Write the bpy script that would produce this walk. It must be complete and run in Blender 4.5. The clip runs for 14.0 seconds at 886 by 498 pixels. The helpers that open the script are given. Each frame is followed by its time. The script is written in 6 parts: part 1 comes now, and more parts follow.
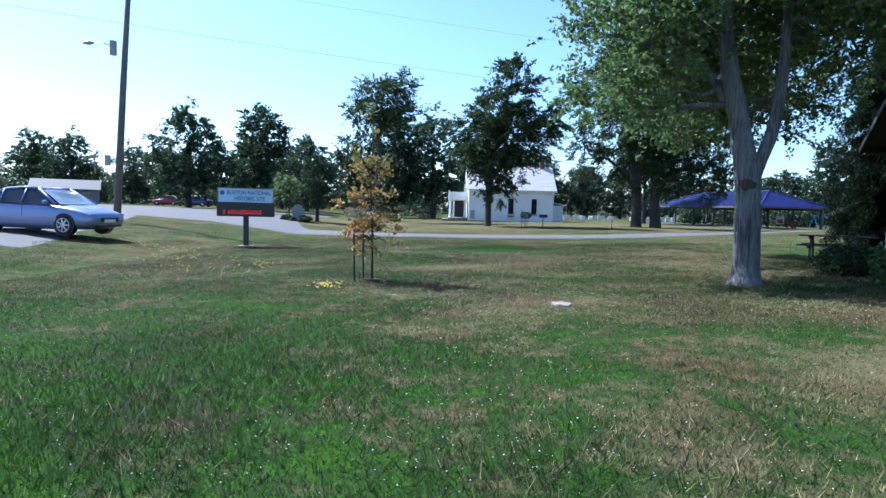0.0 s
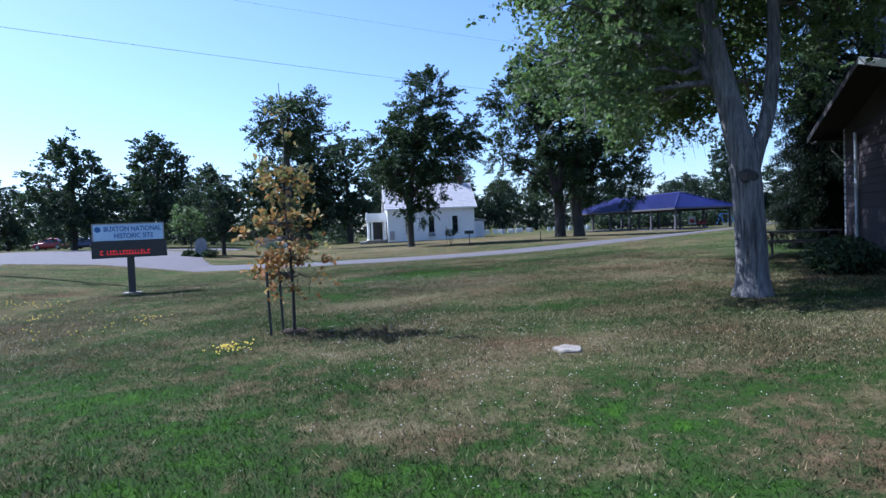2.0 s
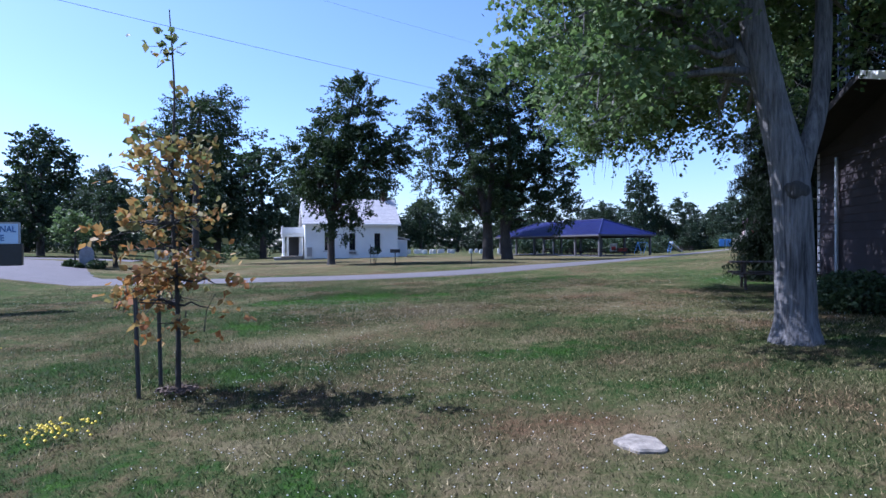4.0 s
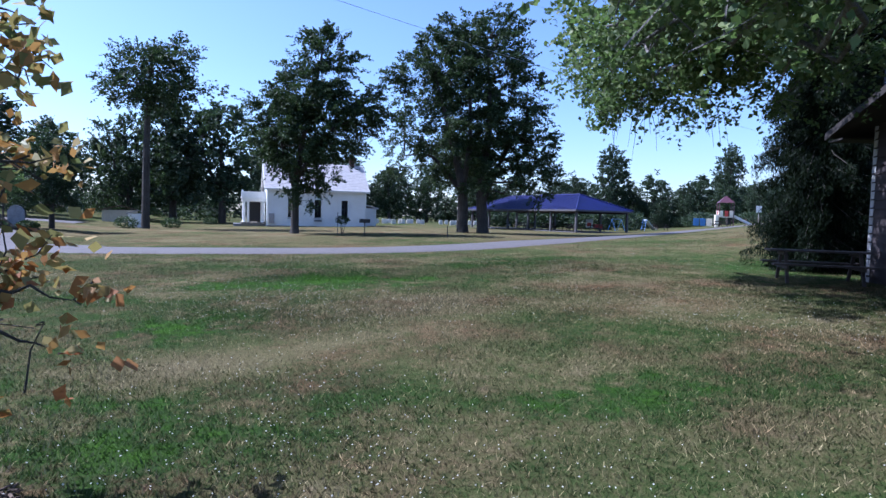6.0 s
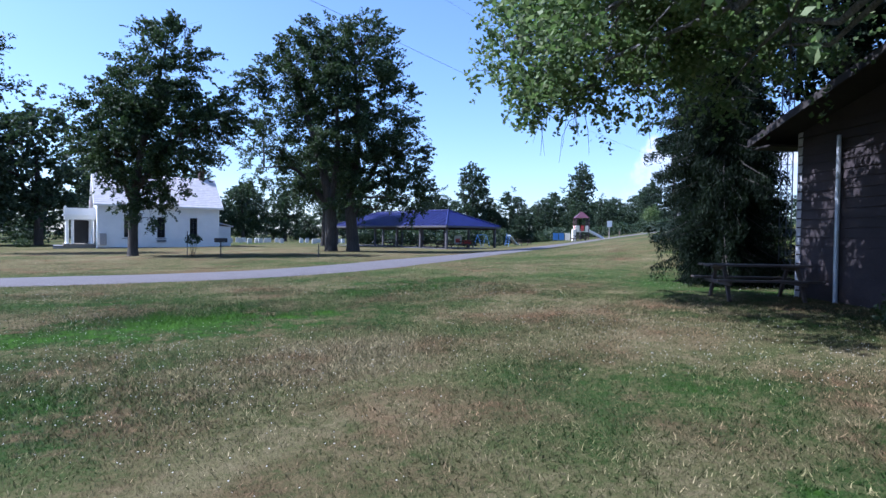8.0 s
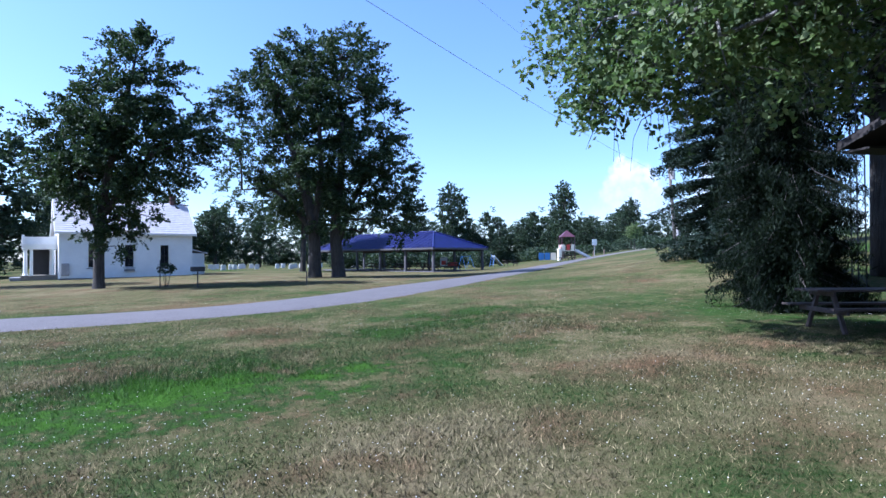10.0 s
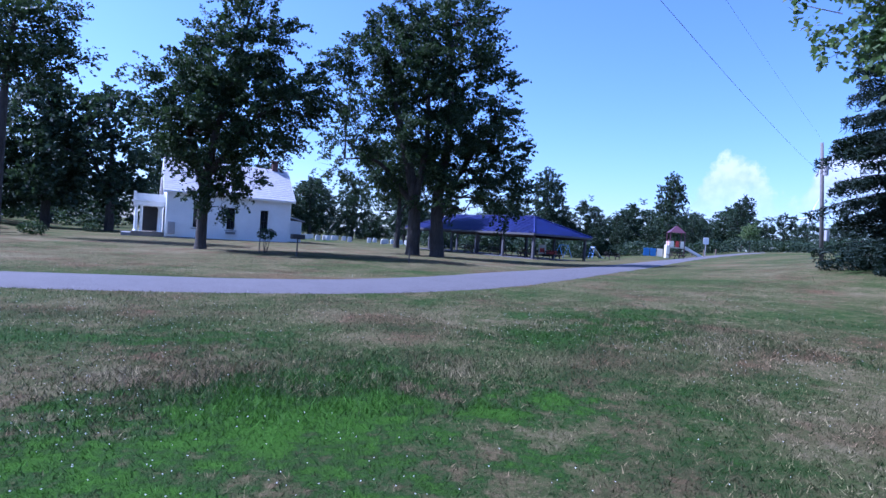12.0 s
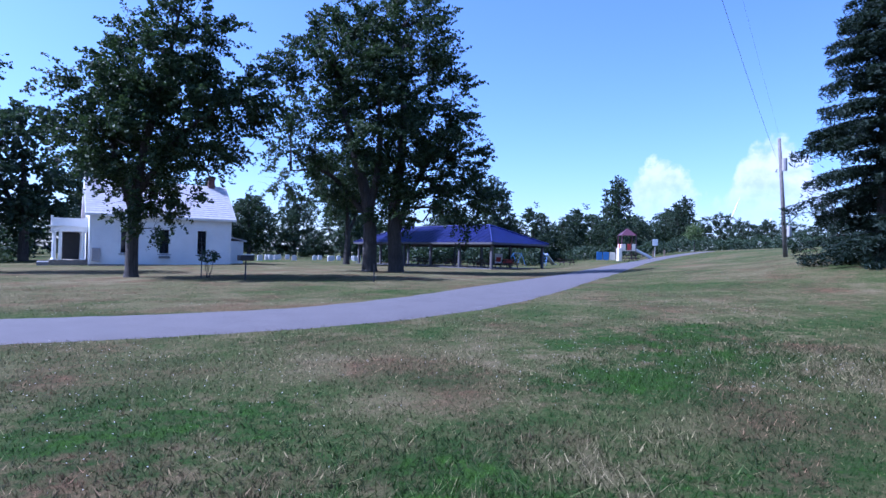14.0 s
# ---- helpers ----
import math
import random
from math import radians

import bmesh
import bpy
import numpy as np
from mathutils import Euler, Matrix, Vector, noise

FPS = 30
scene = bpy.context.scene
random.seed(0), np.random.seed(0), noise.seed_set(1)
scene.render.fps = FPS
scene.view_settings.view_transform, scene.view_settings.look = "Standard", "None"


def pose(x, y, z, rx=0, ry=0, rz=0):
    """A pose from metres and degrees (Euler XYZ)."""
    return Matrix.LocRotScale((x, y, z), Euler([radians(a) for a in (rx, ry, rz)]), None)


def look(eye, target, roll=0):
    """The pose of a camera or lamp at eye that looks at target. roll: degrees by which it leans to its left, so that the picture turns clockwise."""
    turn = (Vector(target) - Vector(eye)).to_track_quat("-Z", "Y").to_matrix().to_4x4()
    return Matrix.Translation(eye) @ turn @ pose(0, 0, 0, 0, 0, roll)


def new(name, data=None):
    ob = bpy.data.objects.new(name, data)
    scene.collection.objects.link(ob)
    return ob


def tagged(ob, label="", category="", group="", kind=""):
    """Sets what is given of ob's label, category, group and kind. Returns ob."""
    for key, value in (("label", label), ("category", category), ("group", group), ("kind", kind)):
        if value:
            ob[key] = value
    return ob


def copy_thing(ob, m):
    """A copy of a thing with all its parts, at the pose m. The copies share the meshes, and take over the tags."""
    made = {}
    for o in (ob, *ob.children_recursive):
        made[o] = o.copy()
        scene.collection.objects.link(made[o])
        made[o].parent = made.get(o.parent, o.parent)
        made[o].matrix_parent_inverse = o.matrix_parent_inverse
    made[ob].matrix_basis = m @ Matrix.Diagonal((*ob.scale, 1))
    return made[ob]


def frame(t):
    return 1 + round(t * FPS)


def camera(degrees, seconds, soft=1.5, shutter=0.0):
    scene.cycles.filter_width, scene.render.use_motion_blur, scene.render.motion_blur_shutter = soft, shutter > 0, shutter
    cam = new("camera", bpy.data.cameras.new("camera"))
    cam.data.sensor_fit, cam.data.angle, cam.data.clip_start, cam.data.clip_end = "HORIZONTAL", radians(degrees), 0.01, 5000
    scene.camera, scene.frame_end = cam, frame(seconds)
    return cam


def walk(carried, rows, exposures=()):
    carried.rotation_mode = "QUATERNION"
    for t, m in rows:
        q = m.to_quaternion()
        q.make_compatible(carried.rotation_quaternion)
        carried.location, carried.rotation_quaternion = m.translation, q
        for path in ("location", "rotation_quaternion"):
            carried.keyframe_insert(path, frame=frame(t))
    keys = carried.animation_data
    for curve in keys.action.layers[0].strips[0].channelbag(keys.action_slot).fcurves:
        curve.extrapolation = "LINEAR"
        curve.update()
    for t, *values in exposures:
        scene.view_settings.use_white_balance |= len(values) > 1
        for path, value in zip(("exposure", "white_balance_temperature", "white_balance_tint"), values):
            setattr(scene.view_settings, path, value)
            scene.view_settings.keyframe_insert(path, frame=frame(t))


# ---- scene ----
cam = camera(73.4, 14.0)

PATH = [
    (0.0, 0.000, 0.000, 1.537, 86.09, -1.53, -0.00),
    (0.5, -0.084, 0.703, 1.565, 86.89, -0.20, -9.14),
    (1.0, -0.194, 1.451, 1.512, 89.39, -0.80, -17.59),
    (1.5, -0.307, 2.150, 1.509, 90.52, 0.41, -12.33),
    (2.0, -0.409, 2.864, 1.517, 88.00, 2.44, -8.18),
    (2.5, -0.462, 3.630, 1.496, 87.97, 1.37, -5.93),
    (3.0, -0.552, 4.386, 1.422, 90.52, 1.19, -11.99),
    (3.2, -0.570, 4.685, 1.431, 90.47, 0.35, -13.30),
    (5.3, -0.342, 7.698, 1.490, 84.59, 0.58, -20.55),
    (5.5, -0.287, 8.002, 1.538, 83.71, -1.14, -20.40),
    (6.0, -0.212, 8.813, 1.547, 86.89, -1.55, -19.46),
    (6.5, -0.150, 9.607, 1.504, 88.00, -0.26, -25.43),
    (7.0, -0.063, 10.401, 1.472, 89.59, 0.36, -24.76),
    (7.5, -0.016, 11.179, 1.471, 88.84, -0.54, -30.67),
    (7.7, -0.004, 11.459, 1.482, 88.53, -0.53, -32.00),
    (9.8, 0.193, 14.330, 1.579, 92.74, -3.28, -38.74),
    (10.0, 0.224, 14.658, 1.598, 90.90, 0.43, -35.74),
    (10.5, 0.359, 15.536, 1.551, 93.28, -1.41, -31.89),
    (11.0, 0.422, 16.338, 1.526, 92.04, -0.74, -29.01),
    (11.5, 0.473, 17.025, 1.502, 90.26, -0.80, -26.13),
    (12.0, 0.604, 17.773, 1.499, 89.09, -4.01, -27.68),
    (12.5, 0.672, 18.506, 1.457, 90.16, -1.43, -31.41),
    (13.0, 0.767, 19.247, 1.465, 89.60, -2.63, -33.60),
    (13.5, 0.778, 19.943, 1.426, 90.75, -1.56, -35.39),
    (14.0, 0.786, 20.595, 1.473, 90.55, -1.29, -33.35),
]
walk(cam, [(r[0], pose(*r[1:])) for r in PATH], exposures=[(0.0, 1.45, 5150, 8), (1.0, 1.08, 5150, 10), (3.0, 1.1, 5050, 23), (7.0, 1.2, 5150, 20), (11.0, 1.42, 4850, 18), (12.0, 1.1, 4520, 31), (14.0, 1.14, 4600, 30)])

# ---- sky and sun ----
SUN_AZ = -58.0      # degrees east of +y
SUN_EL = 50.0
world = bpy.data.worlds.new("sky")
scene.world = world
world.use_nodes = True
wn = world.node_tree
wn.nodes.clear()
w_out = wn.nodes.new("ShaderNodeOutputWorld")
w_bg = wn.nodes.new("ShaderNodeBackground")
w_sky = wn.nodes.new("ShaderNodeTexSky")
w_sky.sky_type = "NISHITA"
w_sky.sun_disc = False
w_sky.sun_elevation = radians(SUN_EL)
w_sky.sun_rotation = radians(SUN_AZ)
w_sky.air_density = 1.0
w_sky.dust_density = 0.8
w_sky.ozone_density = 3.0
w_bg.inputs["Strength"].default_value = 0.094
wn.links.new(w_sky.outputs[0], w_bg.inputs[0])
wn.links.new(w_bg.outputs[0], w_out.inputs[0])

sun = new("sun", bpy.data.lights.new("sun", "SUN"))
sun.data.energy = 4.9
sun.data.angle = radians(0.5)
sun.data.color = (1.0, 0.95, 0.87)
sd = Vector((math.sin(radians(SUN_AZ)) * math.cos(radians(SUN_EL)), math.cos(radians(SUN_AZ)) * math.cos(radians(SUN_EL)), math.sin(radians(SUN_EL))))
sun.matrix_world = look(sd * 60, (0, 0, 0))

# ---- materials ----


class Mat:
    """A node material with a Principled shader and small helpers."""

    def __init__(self, name, rough=0.8, metal=0.0):
        self.m = bpy.data.materials.new(name)
        self.m.use_nodes = True
        self.t = self.m.node_tree
        self.p = self.t.nodes["Principled BSDF"]
        self.p.inputs["Roughness"].default_value = rough
        self.p.inputs["Metallic"].default_value = metal
        self.geo = self.t.nodes.new("ShaderNodeNewGeometry")
        self.tc = self.t.nodes.new("ShaderNodeTexCoord")

    def n(self, kind):
        return self.t.nodes.new("ShaderNode" + kind)

    def ln(self, a, b):
        self.t.links.new(a, b)

    def val(self, a, sock):
        if isinstance(a, (int, float)):
            sock.default_value = a
        elif isinstance(a, tuple):
            sock.default_value = (*a, 1)
        else:
            self.ln(a, sock)

    def math(self, op, a, b=0.0, c=0.0, clamp=False):
        nd = self.n("Math")
        nd.operation = op
        nd.use_clamp = clamp
        for v, s in zip((a, b, c), nd.inputs):
            self.val(v, s)
        return nd.outputs[0]

    def noise(self, scale, detail=4.0, rough=0.55, vec=None, stretch=None, dist=0.0):
        nd = self.n("TexNoise")
        nd.inputs["Scale"].default_value = scale
        nd.inputs["Detail"].default_value = detail
        nd.inputs["Roughness"].default_value = rough
        nd.inputs["Distortion"].default_value = dist
        v = vec if vec is not None else self.geo.outputs["Position"]
        if stretch:
            mp = self.n("Mapping")
            mp.inputs["Scale"].default_value = stretch
            self.ln(v, mp.inputs["Vector"])
            v = mp.outputs[0]
        self.ln(v, nd.inputs["Vector"])
        return nd.outputs["Fac"]

    def ramp(self, fac, stops):
        nd = self.n("ValToRGB")
        el = nd.color_ramp.elements
        while len(el) < len(stops):
            el.new(0.5)
        for e, (pos, col) in zip(el, stops):
            e.position = pos
            e.color = (*col, 1) if isinstance(col, tuple) else (col, col, col, 1)
        self.ln(fac, nd.inputs[0])
        return nd.outputs[0]

    def mix(self, fac, a, b, mode="MIX"):
        nd = self.n("Mix")
        nd.data_type = "RGBA"
        nd.blend_type = mode
        self.val(fac, nd.inputs[0])
        self.val(a, nd.inputs[6])
        self.val(b, nd.inputs[7])
        return nd.outputs[2]

    def base(self, col):
        self.val(col, self.p.inputs["Base Color"])
        return self

    def bump(self, h, strength=0.4, dist=0.01):
        nd = self.n("Bump")
        nd.inputs["Strength"].default_value = strength
        nd.inputs["Distance"].default_value = dist
        self.ln(h, nd.inputs["Height"])
        self.ln(nd.outputs[0], self.p.inputs["Normal"])
        return self


def painted(name, col, rough=0.6, var=0.12, scale=6.0, metal=0.0, bump=0.15):
    """Plain paint, plastic or stone with two scales of wear."""
    m = Mat(name, rough, metal)
    a = m.noise(scale, 5)
    b = m.noise(scale * 9, 3)
    f = m.math("MULTIPLY_ADD", b, 0.35, m.math("MULTIPLY", a, 0.65))
    lo = tuple(c * (1 - var * 1.6) for c in col)
    hi = tuple(min(1, c * (1 + var)) for c in col)
    m.base(m.ramp(f, [(0.3, lo), (0.7, hi)]))
    m.bump(b, bump, 0.004)
    return m.m


def lawn_colour(m, fine):
    """Green and dry patches by place, shared by the soil sheet and the blades."""
    pos = m.geo.outputs["Position"]
    big = m.noise(0.16, 4, 0.6, pos)
    mid = m.noise(0.9, 5, 0.65, pos)
    small = m.noise(3.6, 5, 0.7, pos)
    tuft = m.noise(13.0, 4, 0.75, pos)

    def off(v, k):
        return m.math("MULTIPLY", m.math("SUBTRACT", v, 0.5), k)

    dry = m.math("ADD", m.math("ADD", off(big, 0.90), off(mid, 0.85)), 0.56)
    ragged = m.math("ADD", off(mid, 1.7), off(small, 1.6))
    sep = m.n("SeparateXYZ")
    m.ln(pos, sep.inputs[0])
    x, y = sep.outputs[0], sep.outputs[1]

    def spot(cx, cy, rx, ry, amount):
        dx = m.math("DIVIDE", m.math("SUBTRACT", x, cx), rx)
        dy = m.math("DIVIDE", m.math("SUBTRACT", y, cy), ry)
        d = m.math("SQRT", m.math("ADD", m.math("MULTIPLY", dx, dx), m.math("MULTIPLY", dy, dy)))
        return m.math("MULTIPLY", m.math("SUBTRACT", 1.15, m.math("ADD", d, ragged), clamp=True), amount)

    for args in SPOTS:
        dry = m.math("ADD", dry, spot(*args))
    dry = m.math("ADD", dry, m.math("ADD", off(small, 0.50), off(tuft, 0.62)))
    f = m.math("ADD", dry, off(fine, 0.34))
    straw = m.ramp(f, [(0.06, (0.054, 0.128, 0.014)), (0.24, (0.042, 0.094, 0.014)), (0.38, (0.036, 0.072, 0.018)), (0.50, (0.066, 0.086, 0.028)), (0.64, (0.120, 0.112, 0.050)), (0.90, (0.205, 0.170, 0.096))])
    rust = m.ramp(f, [(0.06, (0.054, 0.122, 0.014)), (0.24, (0.042, 0.088, 0.014)), (0.38, (0.036, 0.066, 0.018)), (0.52, (0.066, 0.072, 0.030)), (0.68, (0.112, 0.082, 0.042)), (0.90, (0.180, 0.105, 0.058))])
    tone = m.ramp(m.noise(0.55, 3, 0.6, pos), [(0.46, 0.0), (0.66, 1.0)])
    return m.mix(1.0, m.mix(tone, straw, rust), (0.80, 0.80, 0.80), "MULTIPLY")


# lush (negative) and parched (positive) places of the lawn: x, y, half-widths, amount
SPOTS = [
    (-3.4, 6.4, 3.4, 4.0, -0.24), (-2.0, 2.5, 5.0, 2.5, -0.24), (1.0, 5.6, 2.0, 1.2, -0.22), (3.2, 7.3, 2.6, 0.8, -0.22), (-1.2, 13.3, 1.0, 0.8, -0.18),
    (-0.7, 17.4, 0.9, 0.9, -0.30), (1.7, 22.2, 2.6, 1.5, -0.50), (3.0, 13.0, 0.9, 0.7, -0.22), (7.4, 25.0, 2.2, 1.1, -0.24), (9.4, 26.6, 2.6, 1.4, -0.24), (1.5, 26.0, 1.2, 0.9, -0.20),
    (2.1, 9.8, 1.5, 0.8, 0.22), (6.4, 9.4, 3.0, 1.6, 0.22), (-0.6, 15.2, 1.0, 0.7, 0.30), (1.8, 15.8, 2.0, 1.3, 0.18), (2.6, 14.2, 1.6, 0.7, 0.14), (4.0, 18.2, 3.0, 1.2, 0.18),
    (6.9, 17.2, 2.2, 1.3, 0.18), (3.2, 11.9, 1.2, 0.7, 0.20), (1.3, 12.2, 1.1, 0.7, 0.12), (3.2, 19.2, 1.6, 1.0, 0.20), (7.2, 19.9, 1.8, 1.0, 0.16), (4.4, 23.6, 1.4, 0.8, 0.14), (5.8, 23.4, 1.2, 0.6, 0.16), (3.9, 25.4, 1.1, 0.6, 0.20),
    (3.2, 27.6, 2.8, 1.0, 0.14), (6.0, 58.0, 46.0, 26.0, 0.20), (4.2, 5.4, 1.2, 0.9, 0.16), (-0.2, 7.3, 0.8, 0.5, 0.14),
]

m_lawn = Mat("lawn_soil", 0.95)
m_lawn.p.inputs["Specular IOR Level"].default_value = 0.03
_f = m_lawn.noise(38.0, 5, 0.7)
m_lawn.base(m_lawn.mix(m_lawn.ramp(m_lawn.noise(120, 3, 0.7), [(0.40, 0.0), (0.70, 0.35)]), lawn_colour(m_lawn, _f), (0.018, 0.024, 0.008)))
m_lawn.bump(_f, 0.9, 0.03)

m_blade = Mat("grass_blade", 0.6)
_r = m_blade.geo.outputs["Random Per Island"]
_c = lawn_colour(m_blade, _r)
# Brightness differs per blade; the palest ones imitate glints, the dimmest shaded gaps.
_k = m_blade.ramp(_r, [(0.0, 0.32), (0.55, 0.75), (0.85, 1.25), (1.0, 2.8)])
m_blade.base(m_blade.mix(1.0, _c, _k, "MULTIPLY"))
m_blade.p.inputs["Specular IOR Level"].default_value = 0.06
_up = m_blade.n("VectorMath")
_up.operation = "ADD"
m_blade.ln(m_blade.geo.outputs["Normal"], _up.inputs[0])
_up.inputs[1].default_value = (0, 0, 0.8)
_un = m_blade.n("VectorMath")
_un.operation = "NORMALIZE"
m_blade.ln(_up.outputs[0], _un.inputs[0])
m_blade.ln(_un.outputs[0], m_blade.p.inputs["Normal"])
_bt = m_blade.n("BsdfTranslucent")
m_blade.ln(_c, _bt.inputs[0])
_bm = m_blade.n("MixShader")
_bm.inputs[0].default_value = 0.3
m_blade.ln(m_blade.p.outputs[0], _bm.inputs[1])
m_blade.ln(_bt.outputs[0], _bm.inputs[2])
m_blade.ln(_bm.outputs[0], m_blade.t.nodes["Material Output"].inputs[0])

m_road = Mat("asphalt_drive", 0.9)
_a = m_road.noise(1.1, 5, 0.6)
_b = m_road.noise(90, 4, 0.8)
m_road.base(m_road.mix(m_road.ramp(_b, [(0.3, 0.0), (0.75, 0.6)]), m_road.ramp(_a, [(0.3, (0.056, 0.050, 0.054)), (0.7, (0.082, 0.074, 0.079))]), (0.13, 0.118, 0.118)))
m_road.bump(_b, 0.6, 0.012)


def leaf_mat(name, stops, trans=0.35, rise=0.0, spec=0.2):
    m = Mat(name, 0.58)
    r = m.geo.outputs["Random Per Island"]
    g = m.noise(0.9, 3)
    f = m.math("ADD", m.math("MULTIPLY", r, 0.6), m.math("MULTIPLY", g, 0.4))
    if rise:
        sep = m.n("SeparateXYZ")
        m.ln(m.tc.outputs["Object"], sep.inputs[0])
        f = m.math("ADD", f, m.math("MULTIPLY_ADD", sep.outputs[2], rise, -1.7 * rise))
    c = m.ramp(f, stops)
    m.base(c)
    m.p.inputs["Specular IOR Level"].default_value = spec
    tr = m.n("BsdfTranslucent")
    m.ln(m.mix(0.1 if rise else 0.5, c, (0.11, 0.20, 0.04)), tr.inputs[0])
    mx = m.n("MixShader")
    mx.inputs[0].default_value = trans
    m.ln(m.p.outputs[0], mx.inputs[1])
    m.ln(tr.outputs[0], mx.inputs[2])
    m.ln(mx.outputs[0], m.t.nodes["Material Output"].inputs[0])
    return m.m


m_leaf_maple = leaf_mat("maple_leaf", [(0.2, (0.052, 0.085, 0.032)), (0.55, (0.110, 0.155, 0.062)), (0.85, (0.230, 0.265, 0.125))], 0.42)
# Palest tone here puts the crowns' sunlit highlights into scattered leaves.
m_leaf_dark = leaf_mat("shade_tree_leaf", [(0.2, (0.014, 0.027, 0.013)), (0.6, (0.029, 0.050, 0.021)), (0.9, (0.100, 0.132, 0.056))], 0.16)
m_leaf_far = leaf_mat("far_tree_leaf", [(0.2, (0.018, 0.032, 0.021)), (0.6, (0.034, 0.055, 0.032)), (0.9, (0.085, 0.108, 0.060))], 0.16)
m_leaf_needle = leaf_mat("spruce_needle", [(0.2, (0.009, 0.017, 0.013)), (0.6, (0.018, 0.031, 0.023)), (0.9, (0.055, 0.074, 0.054))], 0.06, 0.0, 0.1)
# Deep shade is put into this near-black green; needles and broad leaves share it.
m_leaf_dusk = leaf_mat("shade_dark_leaf", [(0.2, (0.004, 0.007, 0.005)), (0.6, (0.007, 0.012, 0.008)), (0.92, (0.026, 0.038, 0.020))], 0.05, 0.0, 0.05)
m_leaf_gold = leaf_mat("turning_leaf", [(0.12, (0.30, 0.11, 0.035)), (0.40, (0.36, 0.20, 0.065)), (0.62, (0.30, 0.24, 0.085)), (0.9, (0.12, 0.16, 0.06))], 0.35, 0.16)
m_leaf_shrub = leaf_mat("shrub_leaf", [(0.2, (0.036, 0.070, 0.022)), (0.6, (0.065, 0.115, 0.038)), (0.9, (0.120, 0.165, 0.065))], 0.3)


def bark_mat(name, lo, hi):
    m = Mat(name, 0.95)
    v = m.tc.outputs["Object"]
    a = m.noise(14.0, 6, 0.68, v, (1.6, 1.6, 0.13), 0.35)
    b = m.noise(1.3, 3, 0.5, v)
    f = m.math("ADD", m.math("MULTIPLY", a, 0.75), m.math("MULTIPLY", b, 0.25))
    m.base(m.ramp(f, [(0.36, lo), (0.62, hi)]))
    m.bump(a, 1.0, 0.06)
    return m.m


m_bark = bark_mat("maple_bark", (0.030, 0.029, 0.029), (0.205, 0.196, 0.190))
m_bark_dark = bark_mat("dark_bark", (0.018, 0.016, 0.014), (0.072, 0.064, 0.056))
m_white = painted("white_clapboard", (0.80, 0.80, 0.79), 0.55, 0.05, 1.2)
m_trim = painted("white_trim", (0.82, 0.82, 0.80), 0.5, 0.04, 2.0)
m_roofgrey = painted("pale_shingle", (0.50, 0.48, 0.48), 0.9, 0.14, 3.0, 0.0, 0.5)
m_shingle = painted("dark_shingle", (0.028, 0.022, 0.025), 0.95, 0.25, 4.0, 0.0, 0.6)
m_brickred = painted("chimney_brick", (0.09, 0.050, 0.042), 0.9, 0.25, 6.0)
m_dark = painted("dark_opening", (0.02, 0.022, 0.026), 0.5, 0.2)
m_blackmetal = painted("black_metal", (0.025, 0.025, 0.028), 0.45, 0.2)
m_black_plastic = painted("led_panel_black", (0.016, 0.016, 0.018), 0.4, 0.2)
m_blueroof = painted("blue_metal_roof", (0.013, 0.020, 0.145), 0.55, 0.2, 1.2)
m_postgrey = painted("grey_post", (0.34, 0.33, 0.34), 0.7, 0.12)
m_wood = painted("weathered_wood", (0.16, 0.12, 0.09), 0.85, 0.3, 8.0)
m_darkwood = painted("dark_stained_wood", (0.055, 0.040, 0.034), 0.8, 0.3, 8.0)
m_polewood = painted("pole_wood", (0.15, 0.135, 0.125), 0.9, 0.25, 5.0)
m_concrete = painted("pale_concrete", (0.22, 0.195, 0.160), 0.9, 0.4, 14.0)
m_stone = painted("gravestone", (0.60, 0.59, 0.57), 0.8, 0.15, 3.0)
m_greystone = painted("grey_granite", (0.22, 0.22, 0.23), 0.7, 0.2, 5.0)
m_signblue = painted("pale_sign_face", (0.52, 0.66, 0.86), 0.4, 0.04)
m_letter = painted("blue_letter", (0.05, 0.14, 0.38), 0.5, 0.08)
m_brown = painted("brown_siding", (0.022, 0.015, 0.017), 0.85, 0.35, 2.0)
m_soffit = painted("brown_soffit", (0.022, 0.017, 0.016), 0.8, 0.15)
m_galv = painted("galvanised_steel", (0.34, 0.36, 0.40), 0.5, 0.1, 4.0, 0.5)
m_mast = painted("weathered_mast_steel", (0.13, 0.14, 0.17), 0.6, 0.15, 4.0, 0.4)
m_cream = painted("cream_plastic", (0.70, 0.66, 0.56), 0.5, 0.06)
m_bluepl = painted("blue_plastic", (0.06, 0.18, 0.45), 0.5, 0.08)
m_plum = painted("plum_plastic", (0.075, 0.026, 0.042), 0.5, 0.08)
m_redpl = painted("red_plastic", (0.45, 0.05, 0.04), 0.5, 0.08)
m_carpaint = painted("silver_lilac_car_paint", (0.22, 0.25, 0.40), 0.28, 0.03, 1.0, 0.5, 0.0)
m_carred = painted("dark_red_car_paint", (0.22, 0.03, 0.035), 0.3, 0.05, 1.0, 0.3, 0.0)
m_carblue = painted("navy_car_paint", (0.04, 0.05, 0.11), 0.3, 0.05, 1.0, 0.3, 0.0)
m_tyre = painted("tyre_rubber", (0.02, 0.02, 0.02), 0.9, 0.2)
m_rim = painted("alloy_rim", (0.55, 0.55, 0.57), 0.35, 0.05, 3.0, 0.7)
m_tan = painted("tan_siding", (0.45, 0.40, 0.30), 0.8, 0.08)
